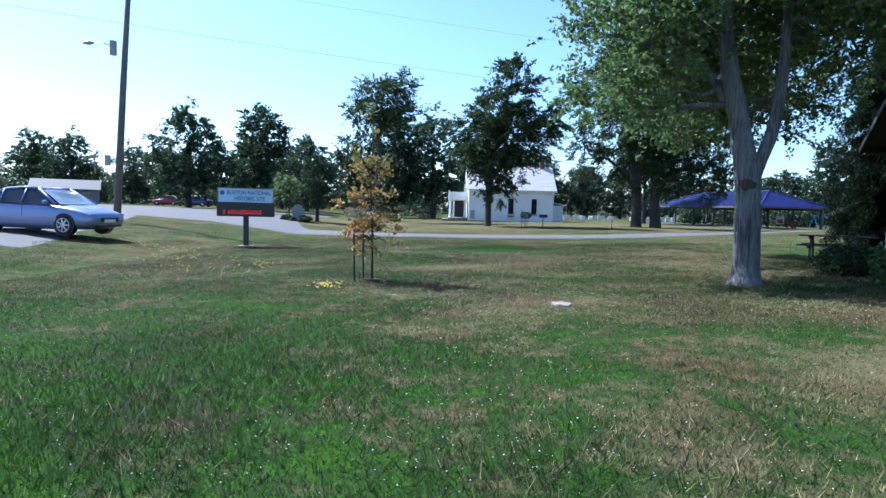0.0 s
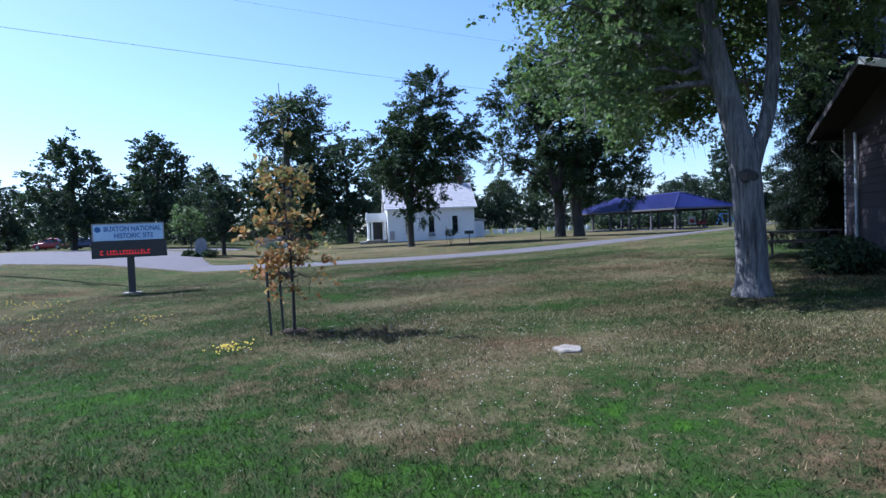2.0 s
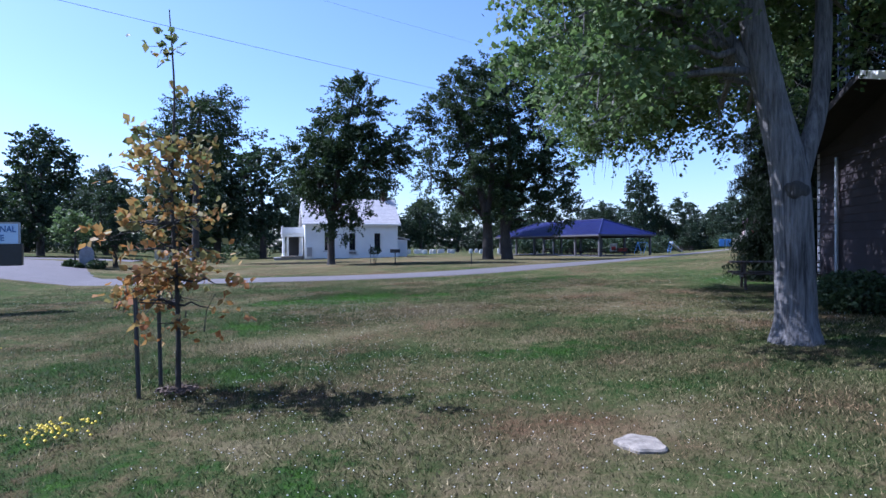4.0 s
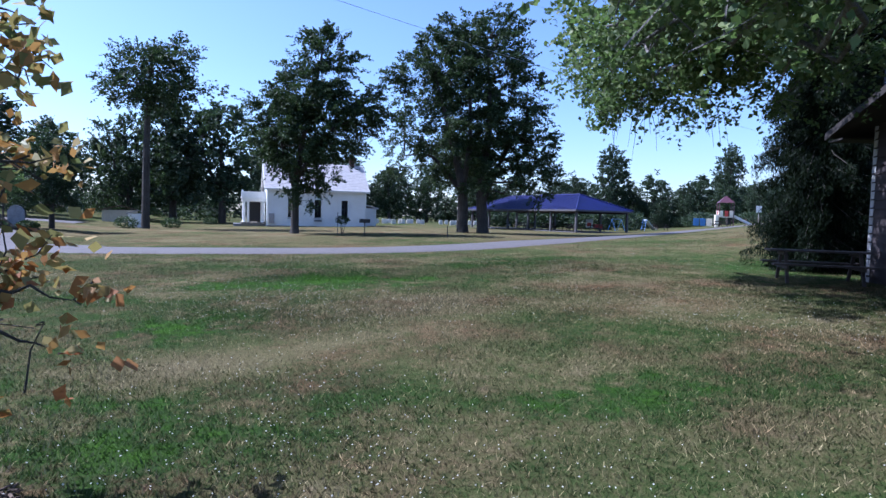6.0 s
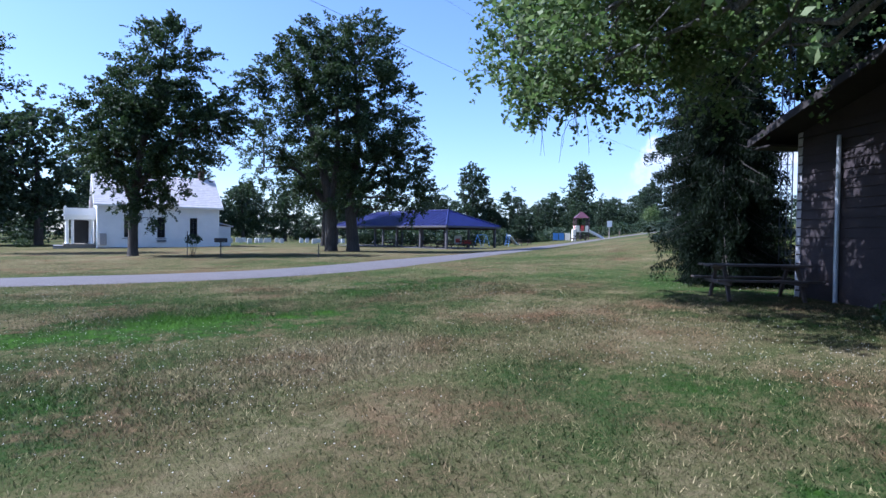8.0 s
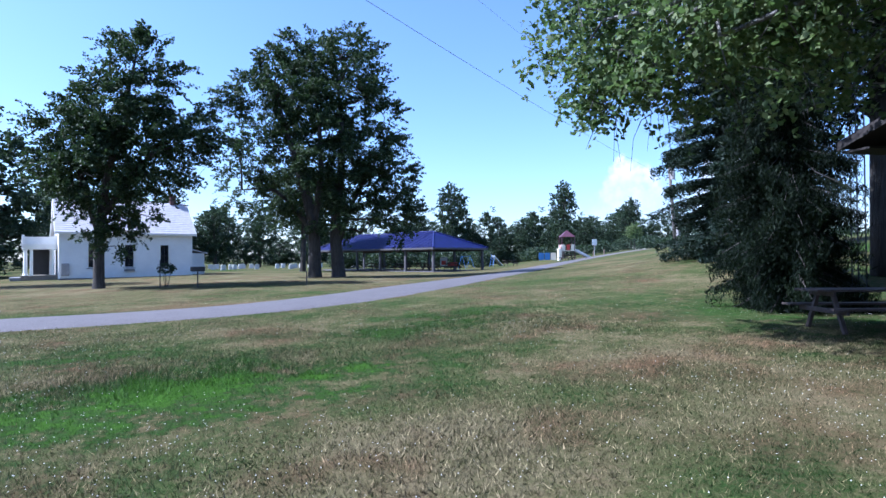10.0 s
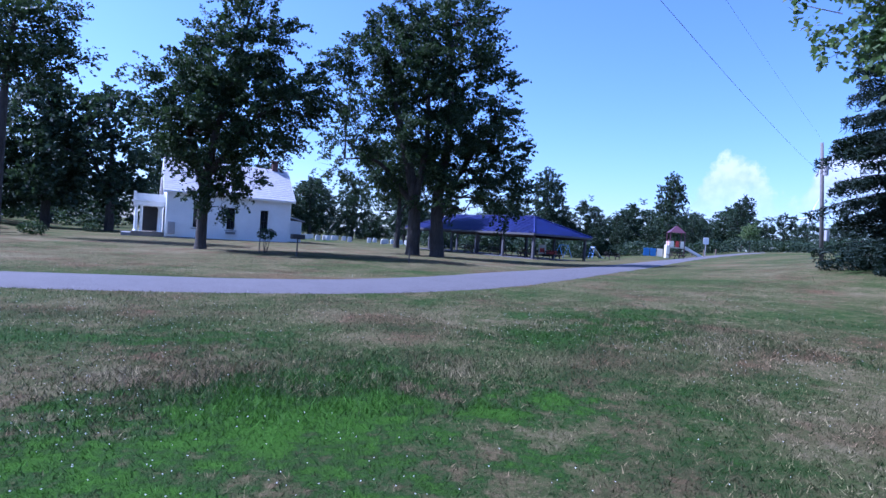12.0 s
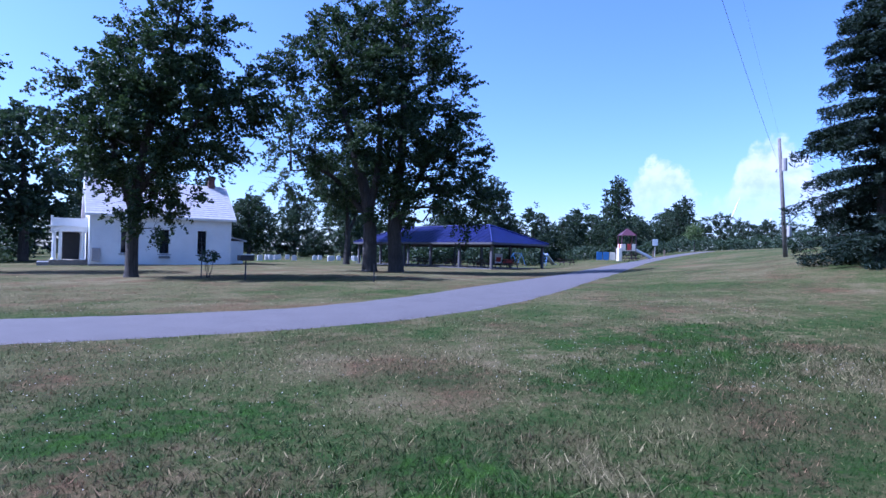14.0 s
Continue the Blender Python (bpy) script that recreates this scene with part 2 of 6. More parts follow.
m_mulch = painted("wood_mulch", (0.095, 0.065, 0.045), 0.95, 0.35, 14.0, 0.0, 0.9)
m_yellow = painted("yellow_petal", (0.75, 0.55, 0.03), 0.6, 0.1)
m_petal = painted("white_clover_head", (0.52, 0.51, 0.45), 0.8, 0.12, 30.0)
m_cloud = Mat("cloud_backdrop", 1.0)
_sep = m_cloud.n("SeparateXYZ")
m_cloud.ln(m_cloud.tc.outputs["Object"], _sep.inputs[0])
_cx, _cz = m_cloud.math("DIVIDE", _sep.outputs[0], 100.0), m_cloud.math("DIVIDE", _sep.outputs[2], 100.0)


def _hump(c, w, h):
    d = m_cloud.math("DIVIDE", m_cloud.math("SUBTRACT", _cx, c), w)
    return m_cloud.math("MULTIPLY", m_cloud.math("SUBTRACT", 1.0, m_cloud.math("MULTIPLY", d, d)), h)


_top = m_cloud.math("MAXIMUM", m_cloud.math("MAXIMUM", _hump(-2.75, 2.2, 2.9), _hump(2.0, 2.4, 3.5)), _hump(-0.5, 6.4, 0.9))
_b1 = m_cloud.noise(0.011, 6, 0.55, m_cloud.tc.outputs["Object"])
_b2 = m_cloud.noise(0.0035, 3, 0.5, m_cloud.tc.outputs["Object"])
_edge = m_cloud.math("ADD", m_cloud.math("SUBTRACT", _top, _cz), m_cloud.math("ADD", m_cloud.math("MULTIPLY", m_cloud.math("SUBTRACT", _b1, 0.5), 3.0), m_cloud.math("MULTIPLY", m_cloud.math("SUBTRACT", _b2, 0.5), 1.4)))
_foot = m_cloud.math("ADD", _cz, m_cloud.math("MULTIPLY", m_cloud.math("SUBTRACT", _b2, 0.5), 2.2))
_al0 = m_cloud.ramp(m_cloud.math("MULTIPLY_ADD", _edge, 0.5, 0.2), [(0.15, 0.0), (0.42, 0.82), (0.9, 0.95)])
_al = m_cloud.math("MULTIPLY", _al0, m_cloud.ramp(m_cloud.math("MULTIPLY_ADD", _foot, 0.4, 0.1), [(0.12, 0.22), (0.75, 1.0)]))
# Clouds glow on their own; soft shading is put into this emission colour.
_em = m_cloud.n("Emission")
m_cloud.ln(m_cloud.ramp(_b1, [(0.35, (0.36, 0.40, 0.46)), (0.60, (0.50, 0.51, 0.52))]), _em.inputs[0])
_tr = m_cloud.n("BsdfTransparent")
_mx = m_cloud.n("MixShader")
m_cloud.ln(_al, _mx.inputs[0])
m_cloud.ln(_tr.outputs[0], _mx.inputs[1])
m_cloud.ln(_em.outputs[0], _mx.inputs[2])
m_cloud.ln(_mx.outputs[0], m_cloud.t.nodes["Material Output"].inputs[0])
# Pale wire colour stands for the sky's glare washing the cable out.
m_cable = painted("pale_cable", (0.34, 0.36, 0.40), 0.6, 0.1)
m_darkpost = painted("dark_post", (0.075, 0.072, 0.08), 0.75, 0.15)
m_yucca = painted("yucca_leaf", (0.16, 0.22, 0.12), 0.6, 0.2, 10.0)


def glow_mat(name, col, strength):
    m = Mat(name, 0.5)
    m.base(tuple(c * 0.2 for c in col))
    m.p.inputs["Emission Color"].default_value = (*col, 1)
    m.p.inputs["Emission Strength"].default_value = strength
    return m.m


m_ledred = glow_mat("red_led", (0.9, 0.03, 0.03), 0.25)
m_neonred = glow_mat("red_neon", (0.9, 0.03, 0.08), 0.26)
m_neonorange = glow_mat("orange_neon", (0.9, 0.15, 0.02), 0.10)
m_neonblue = glow_mat("blue_neon", (0.03, 0.10, 0.6), 0.06)


def glass_mat(name, tint):
    m = Mat(name, 0.06)
    m.base(tint)
    m.p.inputs["Specular IOR Level"].default_value = 0.8
    return m.m


m_glass = glass_mat("dark_window_glass", (0.015, 0.018, 0.024))
m_carglass = glass_mat("car_glass", (0.04, 0.05, 0.065))
# Pale tint puts the sky's reflection into the windscreen colour; headlights share it.
m_paleglass = glass_mat("sky_tinted_glass", (0.22, 0.28, 0.34))

# ---- building helpers ----


def mat_of(m):
    return m.m if isinstance(m, Mat) else m


def thing(name, m, label, category, group="", kind=""):
    ob = new(name)
    ob.matrix_world = m
    return tagged(ob, label, category, group, kind)


def part(name, bm, material, parent=None, label="", smooth=False):
    """Links a bmesh as one mesh object under a thing or a part."""
    me = bpy.data.meshes.new(name)
    bm.to_mesh(me)
    bm.free()
    if smooth:
        me.polygons.foreach_set("use_smooth", [True] * len(me.polygons))
    me.materials.append(mat_of(material))
    ob = new(name, me)
    if parent is not None:
        ob.parent = parent
    if label:
        ob["label"] = label
    return ob


def mesh_part(name, verts, faces, material, parent=None, label="", smooth=False):
    me = bpy.data.meshes.new(name)
    me.from_pydata(verts, [], faces)
    me.update()
    if smooth:
        me.polygons.foreach_set("use_smooth", [True] * len(me.polygons))
    me.materials.append(mat_of(material))
    ob = new(name, me)
    if parent is not None:
        ob.parent = parent
    if label:
        ob["label"] = label
    return ob


def again(src, m):
    """A further piece on the mesh of src, under the same parent."""
    ob = new(src.name.split(".")[0], src.data)
    ob.parent = src.parent
    ob.matrix_basis = m
    if "label" in src:
        ob["label"] = src["label"]
    return ob


def box(x0, x1, y0, y1, z0, z1, bevel=0.0, bm=None):
    own = bm or bmesh.new()
    r = bmesh.ops.create_cube(own, size=1.0, matrix=Matrix.Translation(((x0 + x1) / 2, (y0 + y1) / 2, (z0 + z1) / 2)) @ Matrix.Diagonal((abs(x1 - x0), abs(y1 - y0), abs(z1 - z0), 1)))
    if bevel:
        es = {e for v in r["verts"] for e in v.link_edges}
        bmesh.ops.bevel(own, geom=list(es), offset=bevel, segments=2, affect="EDGES", profile=0.6)
    return own


def prism(outline, y0, y1, bm=None, axis="y"):
    """A closed outline of (a, z) drawn out along y (or x)."""
    own = bm or bmesh.new()
    put = (lambda a, z, d: (a, d, z)) if axis == "y" else (lambda a, z, d: (d, a, z))
    v0 = [own.verts.new(put(a, z, y0)) for a, z in outline]
    v1 = [own.verts.new(put(a, z, y1)) for a, z in outline]
    n = len(outline)
    own.faces.new(v0)
    own.faces.new(list(reversed(v1)))
    for i in range(n):
        own.faces.new((v0[i], v1[i], v1[(i + 1) % n], v0[(i + 1) % n]))
    bmesh.ops.recalc_face_normals(own, faces=own.faces[:])
    return own


def tube(path, radii, sides=7, bm=None):
    """A tapered round tube along a path."""
    own = bm or bmesh.new()
    pts = [Vector(p) for p in path]
    rings = []
    for i, p in enumerate(pts):
        d = (pts[min(i + 1, len(pts) - 1)] - pts[max(i - 1, 0)]).normalized()
        a = d.orthogonal().normalized() if abs(d.z) < 0.9 else Vector((1, 0, 0)).cross(d).normalized()
        b = d.cross(a)
        r = float(radii[i] if not isinstance(radii, (int, float)) else radii)
        rings.append([own.verts.new(p + r * (math.cos(k * math.tau / sides) * a + math.sin(k * math.tau / sides) * b)) for k in range(sides)])
    for r0, r1 in zip(rings, rings[1:]):
        for k in range(sides):
            own.faces.new((r0[k], r0[(k + 1) % sides], r1[(k + 1) % sides], r1[k]))
    own.faces.new(list(reversed(rings[0])))
    own.faces.new(rings[-1])
    return own


def ss(a, b, x):
    t = min(1.0, max(0.0, (x - a) / (b - a)))
    return t * t * (3 - 2 * t)


def gz(x, y):
    """The height of the ground."""
    u = x - (y - 30) * 0.9
    h = 0.0030 * max(0.0, u - 5) ** 2
    h = 3.6 * (1 - math.exp(-h / 3.6)) * ss(35, 65, x + y)
    left = 0.13 * max(0.0, -x - 9)
    left = 1.3 * (1 - math.exp(-left / 1.3))
    return 0.02 * min(14.0, max(-20.0, x)) + h + left


def at(x, y, turn=0.0, dz=0.0):
    return pose(x, y, gz(x, y) + dz, 0, 0, turn)


# ---- ground ----
def spread(lo, hi, step, far, ratio=1.35):
    mid = list(np.arange(lo, hi + 0.01, step))
    d, out_hi, out_lo = step, [], []
    a = hi
    while a < far:
        d *= ratio
        a += d
        out_hi.append(a)
    d, a = step, lo
    while a > -far:
        d *= ratio
        a -= d
        out_lo.append(a)
    return list(reversed(out_lo)) + mid + out_hi


gx, gy = spread(-40, 80, 1.25, 2200), spread(-8, 100, 1.25, 2200)
gverts = [(x, y, gz(x, y) + (0.02 * noise.noise(Vector((x * 0.35, y * 0.35, 0))) if -30 < x < 40 and -8 < y < 29 else 0.0)) for y in gy for x in gx]
gw = len(gx)
gfaces = [(j * gw + i, j * gw + i + 1, (j + 1) * gw + i + 1, (j + 1) * gw + i) for j in range(len(gy) - 1) for i in range(gw - 1)]
ground = mesh_part("ground", gverts, gfaces, m_lawn, None, "", True)
tagged(ground, "patchy green and sun-dried mown lawn", "lawn", "", "structure")


def smooth_line(pts, n=8):
    out = []
    p = [np.array(q, float) for q in pts]
    p = [2 * p[0] - p[1]] + p + [2 * p[-1] - p[-2]]
    for i in range(1, len(p) - 2):
        for k in range(n):
            t = k / n
            out.append(0.5 * (2 * p[i] + (p[i + 1] - p[i - 1]) * t + (2 * p[i - 1] - 5 * p[i] + 4 * p[i + 1] - p[i + 2]) * t * t + (3 * p[i] - p[i - 1] - 3 * p[i + 1] + p[i + 2]) * t ** 3))
    out.append(p[-2])
    return out


def strip(name, line, width, material, lift, label, across=6, ragged=0.1):
    vs, fs = [], []
    pts = smooth_line(line)
    for i, q in enumerate(pts):
        d = pts[min(i + 1, len(pts) - 1)] - pts[max(i - 1, 0)]
        d = d / np.linalg.norm(d)
        nn = np.array((-d[1], d[0]))
        for k in range(across + 1):
            s = (k / across - 0.5) * width
            if k in (0, across):
                s += ragged * noise.noise(Vector((q[0] * 1.7, q[1] * 1.7, k)))
            x, y = q + nn * s
            z = gz(x, y) + lift + 0.02 - 0.03 * (2 * k / across - 1) ** 2
            if k in (0, across):
                z -= 0.03
            vs.append((x, y, z))
    w = across + 1
    for i in range(len(pts) - 1):
        for k in range(across):
            fs.append((i * w + k + 1, i * w + k, (i + 1) * w + k, (i + 1) * w + k + 1))
    ob = mesh_part(name, vs, fs, material, None, "", True)
    return tagged(ob, label, "road", "", "structure")


DRIVE = [(-24, 47), (-17, 42.5), (-11, 38.2), (-5, 34.9), (0, 33.4), (3.4, 32.7), (7, 33.0), (12, 35.3), (20, 40.6), (28, 45.8), (36, 51.2), (48, 58.6), (62, 65.2), (78, 71)]
strip("road", DRIVE, 3.7, m_road, 0.035, "pale grey asphalt drive curving between lawns", 8, 0.16)
LOT = [(-17.2, 15.4), (-19.9, 24), (-22.6, 31), (-26, 39), (-31, 47), (-42, 60), (-60, 78), (-95, 108)]
lot = strip("pavement", LOT, 11.0, m_road, 0.03, "worn grey asphalt car park beside the lawn", 10, 0.2)


def apron(near, far, across=8, lift=0.062):
    """Pavement that fills the ground between two edges."""
    a, b = smooth_line(near), smooth_line(far)
    vs, fs = [], []
    for p_, q_ in zip(a, b):
        for k in range(across + 1):
            x, y = p_ + (q_ - p_) * k / across
            if k in (0, across):
                x += 0.25 * noise.noise(Vector((x * 0.9, y * 0.9, k)))
            vs.append((x, y, gz(x, y) + (lift if 0 < k < across else 0.01)))
    w = across + 1
    for i in range(len(a) - 1):
        for k in range(across):
            fs.append((i * w + k, i * w + k + 1, (i + 1) * w + k + 1, (i + 1) * w + k))
    ob = mesh_part("pavement", vs, fs, m_road, None, "", True)
    bm = bmesh.new()
    bm.from_mesh(ob.data)
    bmesh.ops.recalc_face_normals(bm, faces=bm.faces[:])
    bm.to_mesh(ob.data)
    bm.free()
    return tagged(ob, "wide pale asphalt where drive and car park meet", "road", "", "structure")


apron([(-5.0, 33.6), (-10, 36.2), (-15, 38.6), (-20, 40.5), (-27, 45), (-40, 56), (-60, 69)], [(-5.2, 37.2), (-9.0, 40.6), (-11.0, 46), (-13.5, 54), (-18, 63), (-27, 67.5), (-48, 71)])
strip("road", [(-90, 86), (-70, 79), (-50, 73.6), (-32, 70.2), (-20, 68.8), (-12.5, 68.2)], 4.6, m_road, 0.05, "far grey road beyond the lawn island", 6, 0.2)
# ---- leaves, trees ----
LEAF = np.array([[0, -0.5, 0], [0.34, -0.08, 0.06], [0, 0.5, 0], [-0.34, -0.08, 0.06]])


def leaf_arrays(centres, sizes, rng, droop=0.0, flat=0.0, slim=1.0):
    """Rhombic leaves of two triangles with random turns."""
    n = len(centres)
    a = rng.normal(size=(n, 3))
    a[:, 2] = a[:, 2] * (1 - flat) - droop
    a /= np.linalg.norm(a, axis=1)[:, None]
    b = rng.normal(size=(n, 3))
    b[:, 2] *= (1 - flat)
    b -= (a * b).sum(1)[:, None] * a
    b /= np.linalg.norm(b, axis=1)[:, None]
    c = np.cross(a, b)
    v = centres[:, None, :] + sizes[:, None, None] * (slim * LEAF[None, :, 0:1] * b[:, None, :] + LEAF[None, :, 1:2] * a[:, None, :] + LEAF[None, :, 2:3] * c[:, None, :])
    return v.reshape(-1, 3)


def quad_mesh(name, v, material, parent, label=""):
    n = len(v) // 4
    me = bpy.data.meshes.new(name)
    me.vertices.add(n * 4)
    me.vertices.foreach_set("co", np.ascontiguousarray(v, dtype=np.float32).ravel())
    me.loops.add(n * 4)
    me.loops.foreach_set("vertex_index", np.arange(n * 4, dtype=np.int32))
    me.polygons.add(n)
    me.polygons.foreach_set("loop_start", np.arange(0, n * 4, 4, dtype=np.int32))
    me.update(calc_edges=True)
    me.materials.append(mat_of(material))
    ob = new(name, me)
    if parent is not None:
        ob.parent = parent
    if label:
        ob["label"] = label
    return ob


def wobble(p0, p1, rng, steps=5, amount=0.08, lift=0.0):
    p0, p1 = np.array(p0, float), np.array(p1, float)
    length = np.linalg.norm(p1 - p0)
    out = []
    for k in range(steps + 1):
        t = k / steps
        q = p0 + (p1 - p0) * t + rng.normal(size=3) * amount * length * t * (1 - t) * 1.6
        q[2] += lift * length * math.sin(math.pi * t)
        out.append(tuple(q))
    return out


def broadleaf(place, label, seed, trunks, blobs, leaf, count, clumps, spread_r, leaf_mat_, bark, category="tree", group="", limb_r=0.12, droop=0.1, twigs=True, shell=0.55, limbs_per=7, split=False, spike=1.15, sag=0.25):
    """A tree: trunk paths with radii, crown blobs (centre, radii), clumps of leaves on twigs."""
    rng = np.random.default_rng(seed)
    tree = thing("tree", place, label, category, group)
    bm = bmesh.new()
    tops = []
    for path, radii in trunks:
        pts = smooth_line(path, 4)
        rr = np.interp(np.linspace(0, len(path) - 1, len(pts)), range(len(path)), radii)
        tube(pts, list(rr), 14 if radii[0] > 0.15 else 8, bm)
        tops.append(np.array(pts))
    part("trunk", bm, bark, tree, "", True)
    wts = np.array([b[1][0] * b[1][1] * b[1][2] for b in blobs]) ** 0.8
    wts /= wts.sum()
    cl = []
    pick = rng.choice(len(blobs), size=clumps, p=wts)
    for i in pick:
        c, r = blobs[i]
        d = rng.normal(size=3)
        d /= np.linalg.norm(d)
        rad = shell + (1 - shell) * rng.random() ** 0.6 if rng.random() < 0.8 else rng.random()
        cl.append(np.array(c) + d * rad * np.array(r))
    cl = np.array(cl)
    bm = bmesh.new()
    every = np.vstack(tops)
    order = rng.permutation(len(cl))
    for i, c in zip(order[: len(blobs) * limbs_per], cl[order[: len(blobs) * limbs_per]]):
        low = every[every[:, 2] < c[2] + 0.3]
        low = low if len(low) else every
        j = np.argmin(np.linalg.norm((low - c) * (1, 1, 0.75), axis=1))
        s = low[j]
        ln = np.linalg.norm(c - s)
        r0 = min(limb_r, 0.022 * ln + 0.012)
        one = tube(wobble(s, c, rng, 5, 0.13, 0.05), [r0, r0 * 0.85, r0 * 0.66, r0 * 0.5, r0 * 0.34, r0 * 0.16], 5, None if split else bm)
        if split:
            part("branch", one, bark, tree, "", True)
    if twigs:
        for c in cl:
            e = c + rng.normal(size=3) * spread_r * (0.9, 0.9, 0.6)
            s = c + (np.array((0, 0, -0.4)) + rng.normal(size=3) * 0.5) * spread_r
            tube([tuple(s), tuple((s + e) / 2 + rng.normal(size=3) * 0.05), tuple(e)], [0.016 * spread_r + 0.004, 0.012 * spread_r + 0.003, 0.003], 3, bm)
    if len(bm.verts):
        tagged(part("twig" if split else "branch", bm, bark, tree), "", "", "", "stuff")
    mids = np.array([blobs[i][0] for i in pick])
    out = cl - mids + np.array((0, 0, 0.15))
    out /= np.linalg.norm(out, axis=1)[:, None]
    sprays = 7
    per = max(3, count // (clumps * sprays))
    way = np.repeat(out, sprays, axis=0) * 0.75 * spike + rng.normal(size=(clumps * sprays, 3)) * (0.62, 0.62, 0.42) + np.array((0, 0, 0.12))
    way /= np.linalg.norm(way, axis=1)[:, None]
    reach = spread_r * rng.uniform(0.7, 2.1, clumps * sprays) * np.repeat(rng.uniform(0.65, 1.25, clumps), sprays)
    root = np.repeat(cl, sprays, axis=0) + rng.normal(size=(clumps * sprays, 3)) * spread_r * 0.22
    t = rng.random((clumps * sprays, per)) ** 0.75
    thick = (0.20 * (1.05 - 0.75 * t) * spread_r)[:, :, None]
    pts = root[:, None, :] + (way * reach[:, None])[:, None, :] * t[:, :, None] + rng.normal(size=(clumps * sprays, per, 3)) * thick * (1, 1, 0.7)
    pts[:, :, 2] -= sag * reach[:, None] * t ** 2
    pts = pts.reshape(-1, 3)
    quad_mesh("crown", leaf_arrays(pts, leaf * rng.uniform(0.6, 1.25, len(pts)), rng, droop, 0.25), leaf_mat_, tree)
    return tree


def conifer(place, label, seed, height, radius, layers, leaf_mat_, bark, needle=0.16, per_m=26, droop=0.35, low=0.3, category="tree", group="", arms=9, ragged=0.25, upturn=0.0, taper=0.85, hang=0.35, slim=0.30):
    """A spruce: a straight trunk and tiers of drooping boughs with flat sprays of needles."""
    rng = np.random.default_rng(seed)
    tree = thing("spruce_tree", place, label, category, group)
    part("trunk", tube([(0, 0, -0.1), (0, 0, height * 0.5), (0, 0, height)], [radius * 0.07 + 0.04, radius * 0.045 + 0.02, 0.01], 9), bark, tree, "", True)
    bm = bmesh.new()
    cens, szs = [], []
    for k in range(layers):
        t = k / (layers - 1)
        z = low + (height - low) * t
        r = radius * (1 - t) ** taper * (1 if t > 0.04 else 0.85) + 0.12
        for a in range(max(4, int(arms * (1 - 0.5 * t)))):
            ang = rng.random() * math.tau
            rr = r * (1 - ragged * rng.random())
            e = np.array((math.cos(ang) * rr, math.sin(ang) * rr, z - droop * rr + rng.normal() * 0.15))
            s = np.array((0, 0, z))
            mid = (s + e) / 2 + np.array((0, 0, (-0.12 + upturn) * rr * droop))
            tip = e + np.array((math.cos(ang), math.sin(ang), 0.15)) * 0.1
            tube([tuple(s), tuple(mid), tuple(tip)], [0.012 * rr + 0.01, 0.008 * rr + 0.006, 0.003], 3, bm)
            n = max(6, int(per_m * rr))
            tt = rng.random(n) ** 0.7
            side = np.array((-math.sin(ang), math.cos(ang), 0))
            w = (0.32 * (1 - tt) + 0.08) * min(rr, 2.2)
            base_ = np.where(tt[:, None] < 0.5, s + (mid - s) * tt[:, None] * 2, mid + (tip - mid) * (tt[:, None] * 2 - 1))
            p = base_ + side * (rng.uniform(-1, 1, n) * w)[:, None] + np.stack([rng.normal(size=n) * 0.04, rng.normal(size=n) * 0.04, -np.abs(rng.normal(size=n)) * 0.16 * rr ** 0.5], 1)
            cens.append(p)
            szs.append(rng.uniform(0.6, 1.3, n) * needle)
    tagged(part("bough", bm, bark, tree), "", "", "", "stuff")
    pts = np.vstack(cens)
    quad_mesh("crown", leaf_arrays(pts, np.concatenate(szs), rng, hang, 0.35, slim), leaf_mat_, tree)
    return tree


def shrub(place, label, seed, blobs, leaf, count, leaf_mat_, category="shrub", group="", name="shrub"):
    rng = np.random.default_rng(seed)
    ob = thing(name, place, label, category, group)
    bm = bmesh.new()
    pts = []
    vol = np.array([r[0] * r[1] * r[2] for _, r in blobs])
    ns = (count * vol / vol.sum()).astype(int)
    for (c, r), n in zip(blobs, ns):
        for _ in range(9):
            d = rng.normal(size=3)
            d[2] = abs(d[2])
            d /= np.linalg.norm(d)
            e = np.array(c) + d * np.array(r) * 0.8
            tube(wobble((c[0] + rng.normal() * 0.06, c[1] + rng.normal() * 0.06, 0), e, rng, 3, 0.1), [0.012, 0.009, 0.006, 0.003], 4, bm)
        d = rng.normal(size=(n, 3))
        d /= np.linalg.norm(d, axis=1)[:, None]
        rad = 0.45 + 0.55 * rng.random(n) ** 0.45 + 0.10 * np.sin(d[:, 0] * 7 + seed) * np.cos(d[:, 1] * 6) + rng.normal(size=n) * 0.05
        p = np.array(c) + d * rad[:, None] * np.array(r)
        pts.append(p[p[:, 2] > 0.02])
    tagged(part("stem", bm, m_bark_dark, ob), "", "", "", "stuff")
    pts = np.vstack(pts)
    quad_mesh("foliage", leaf_arrays(pts, leaf * rng.uniform(0.6, 1.25, len(pts)), rng, 0.0, 0.2), leaf_mat_, ob)
    return ob

# ---- church ----
CX0, CX1, CY0, CY1 = 3.1, 13.3, 72.0, 79.0
church = thing("church", pose(0, 0, gz(8, 72)), "small white clapboard church with pale shingle roof on the lawn", "church")
WALL, RIDGE = 3.9, 6.7
WINX = [5.5, 8.2, 11.0]


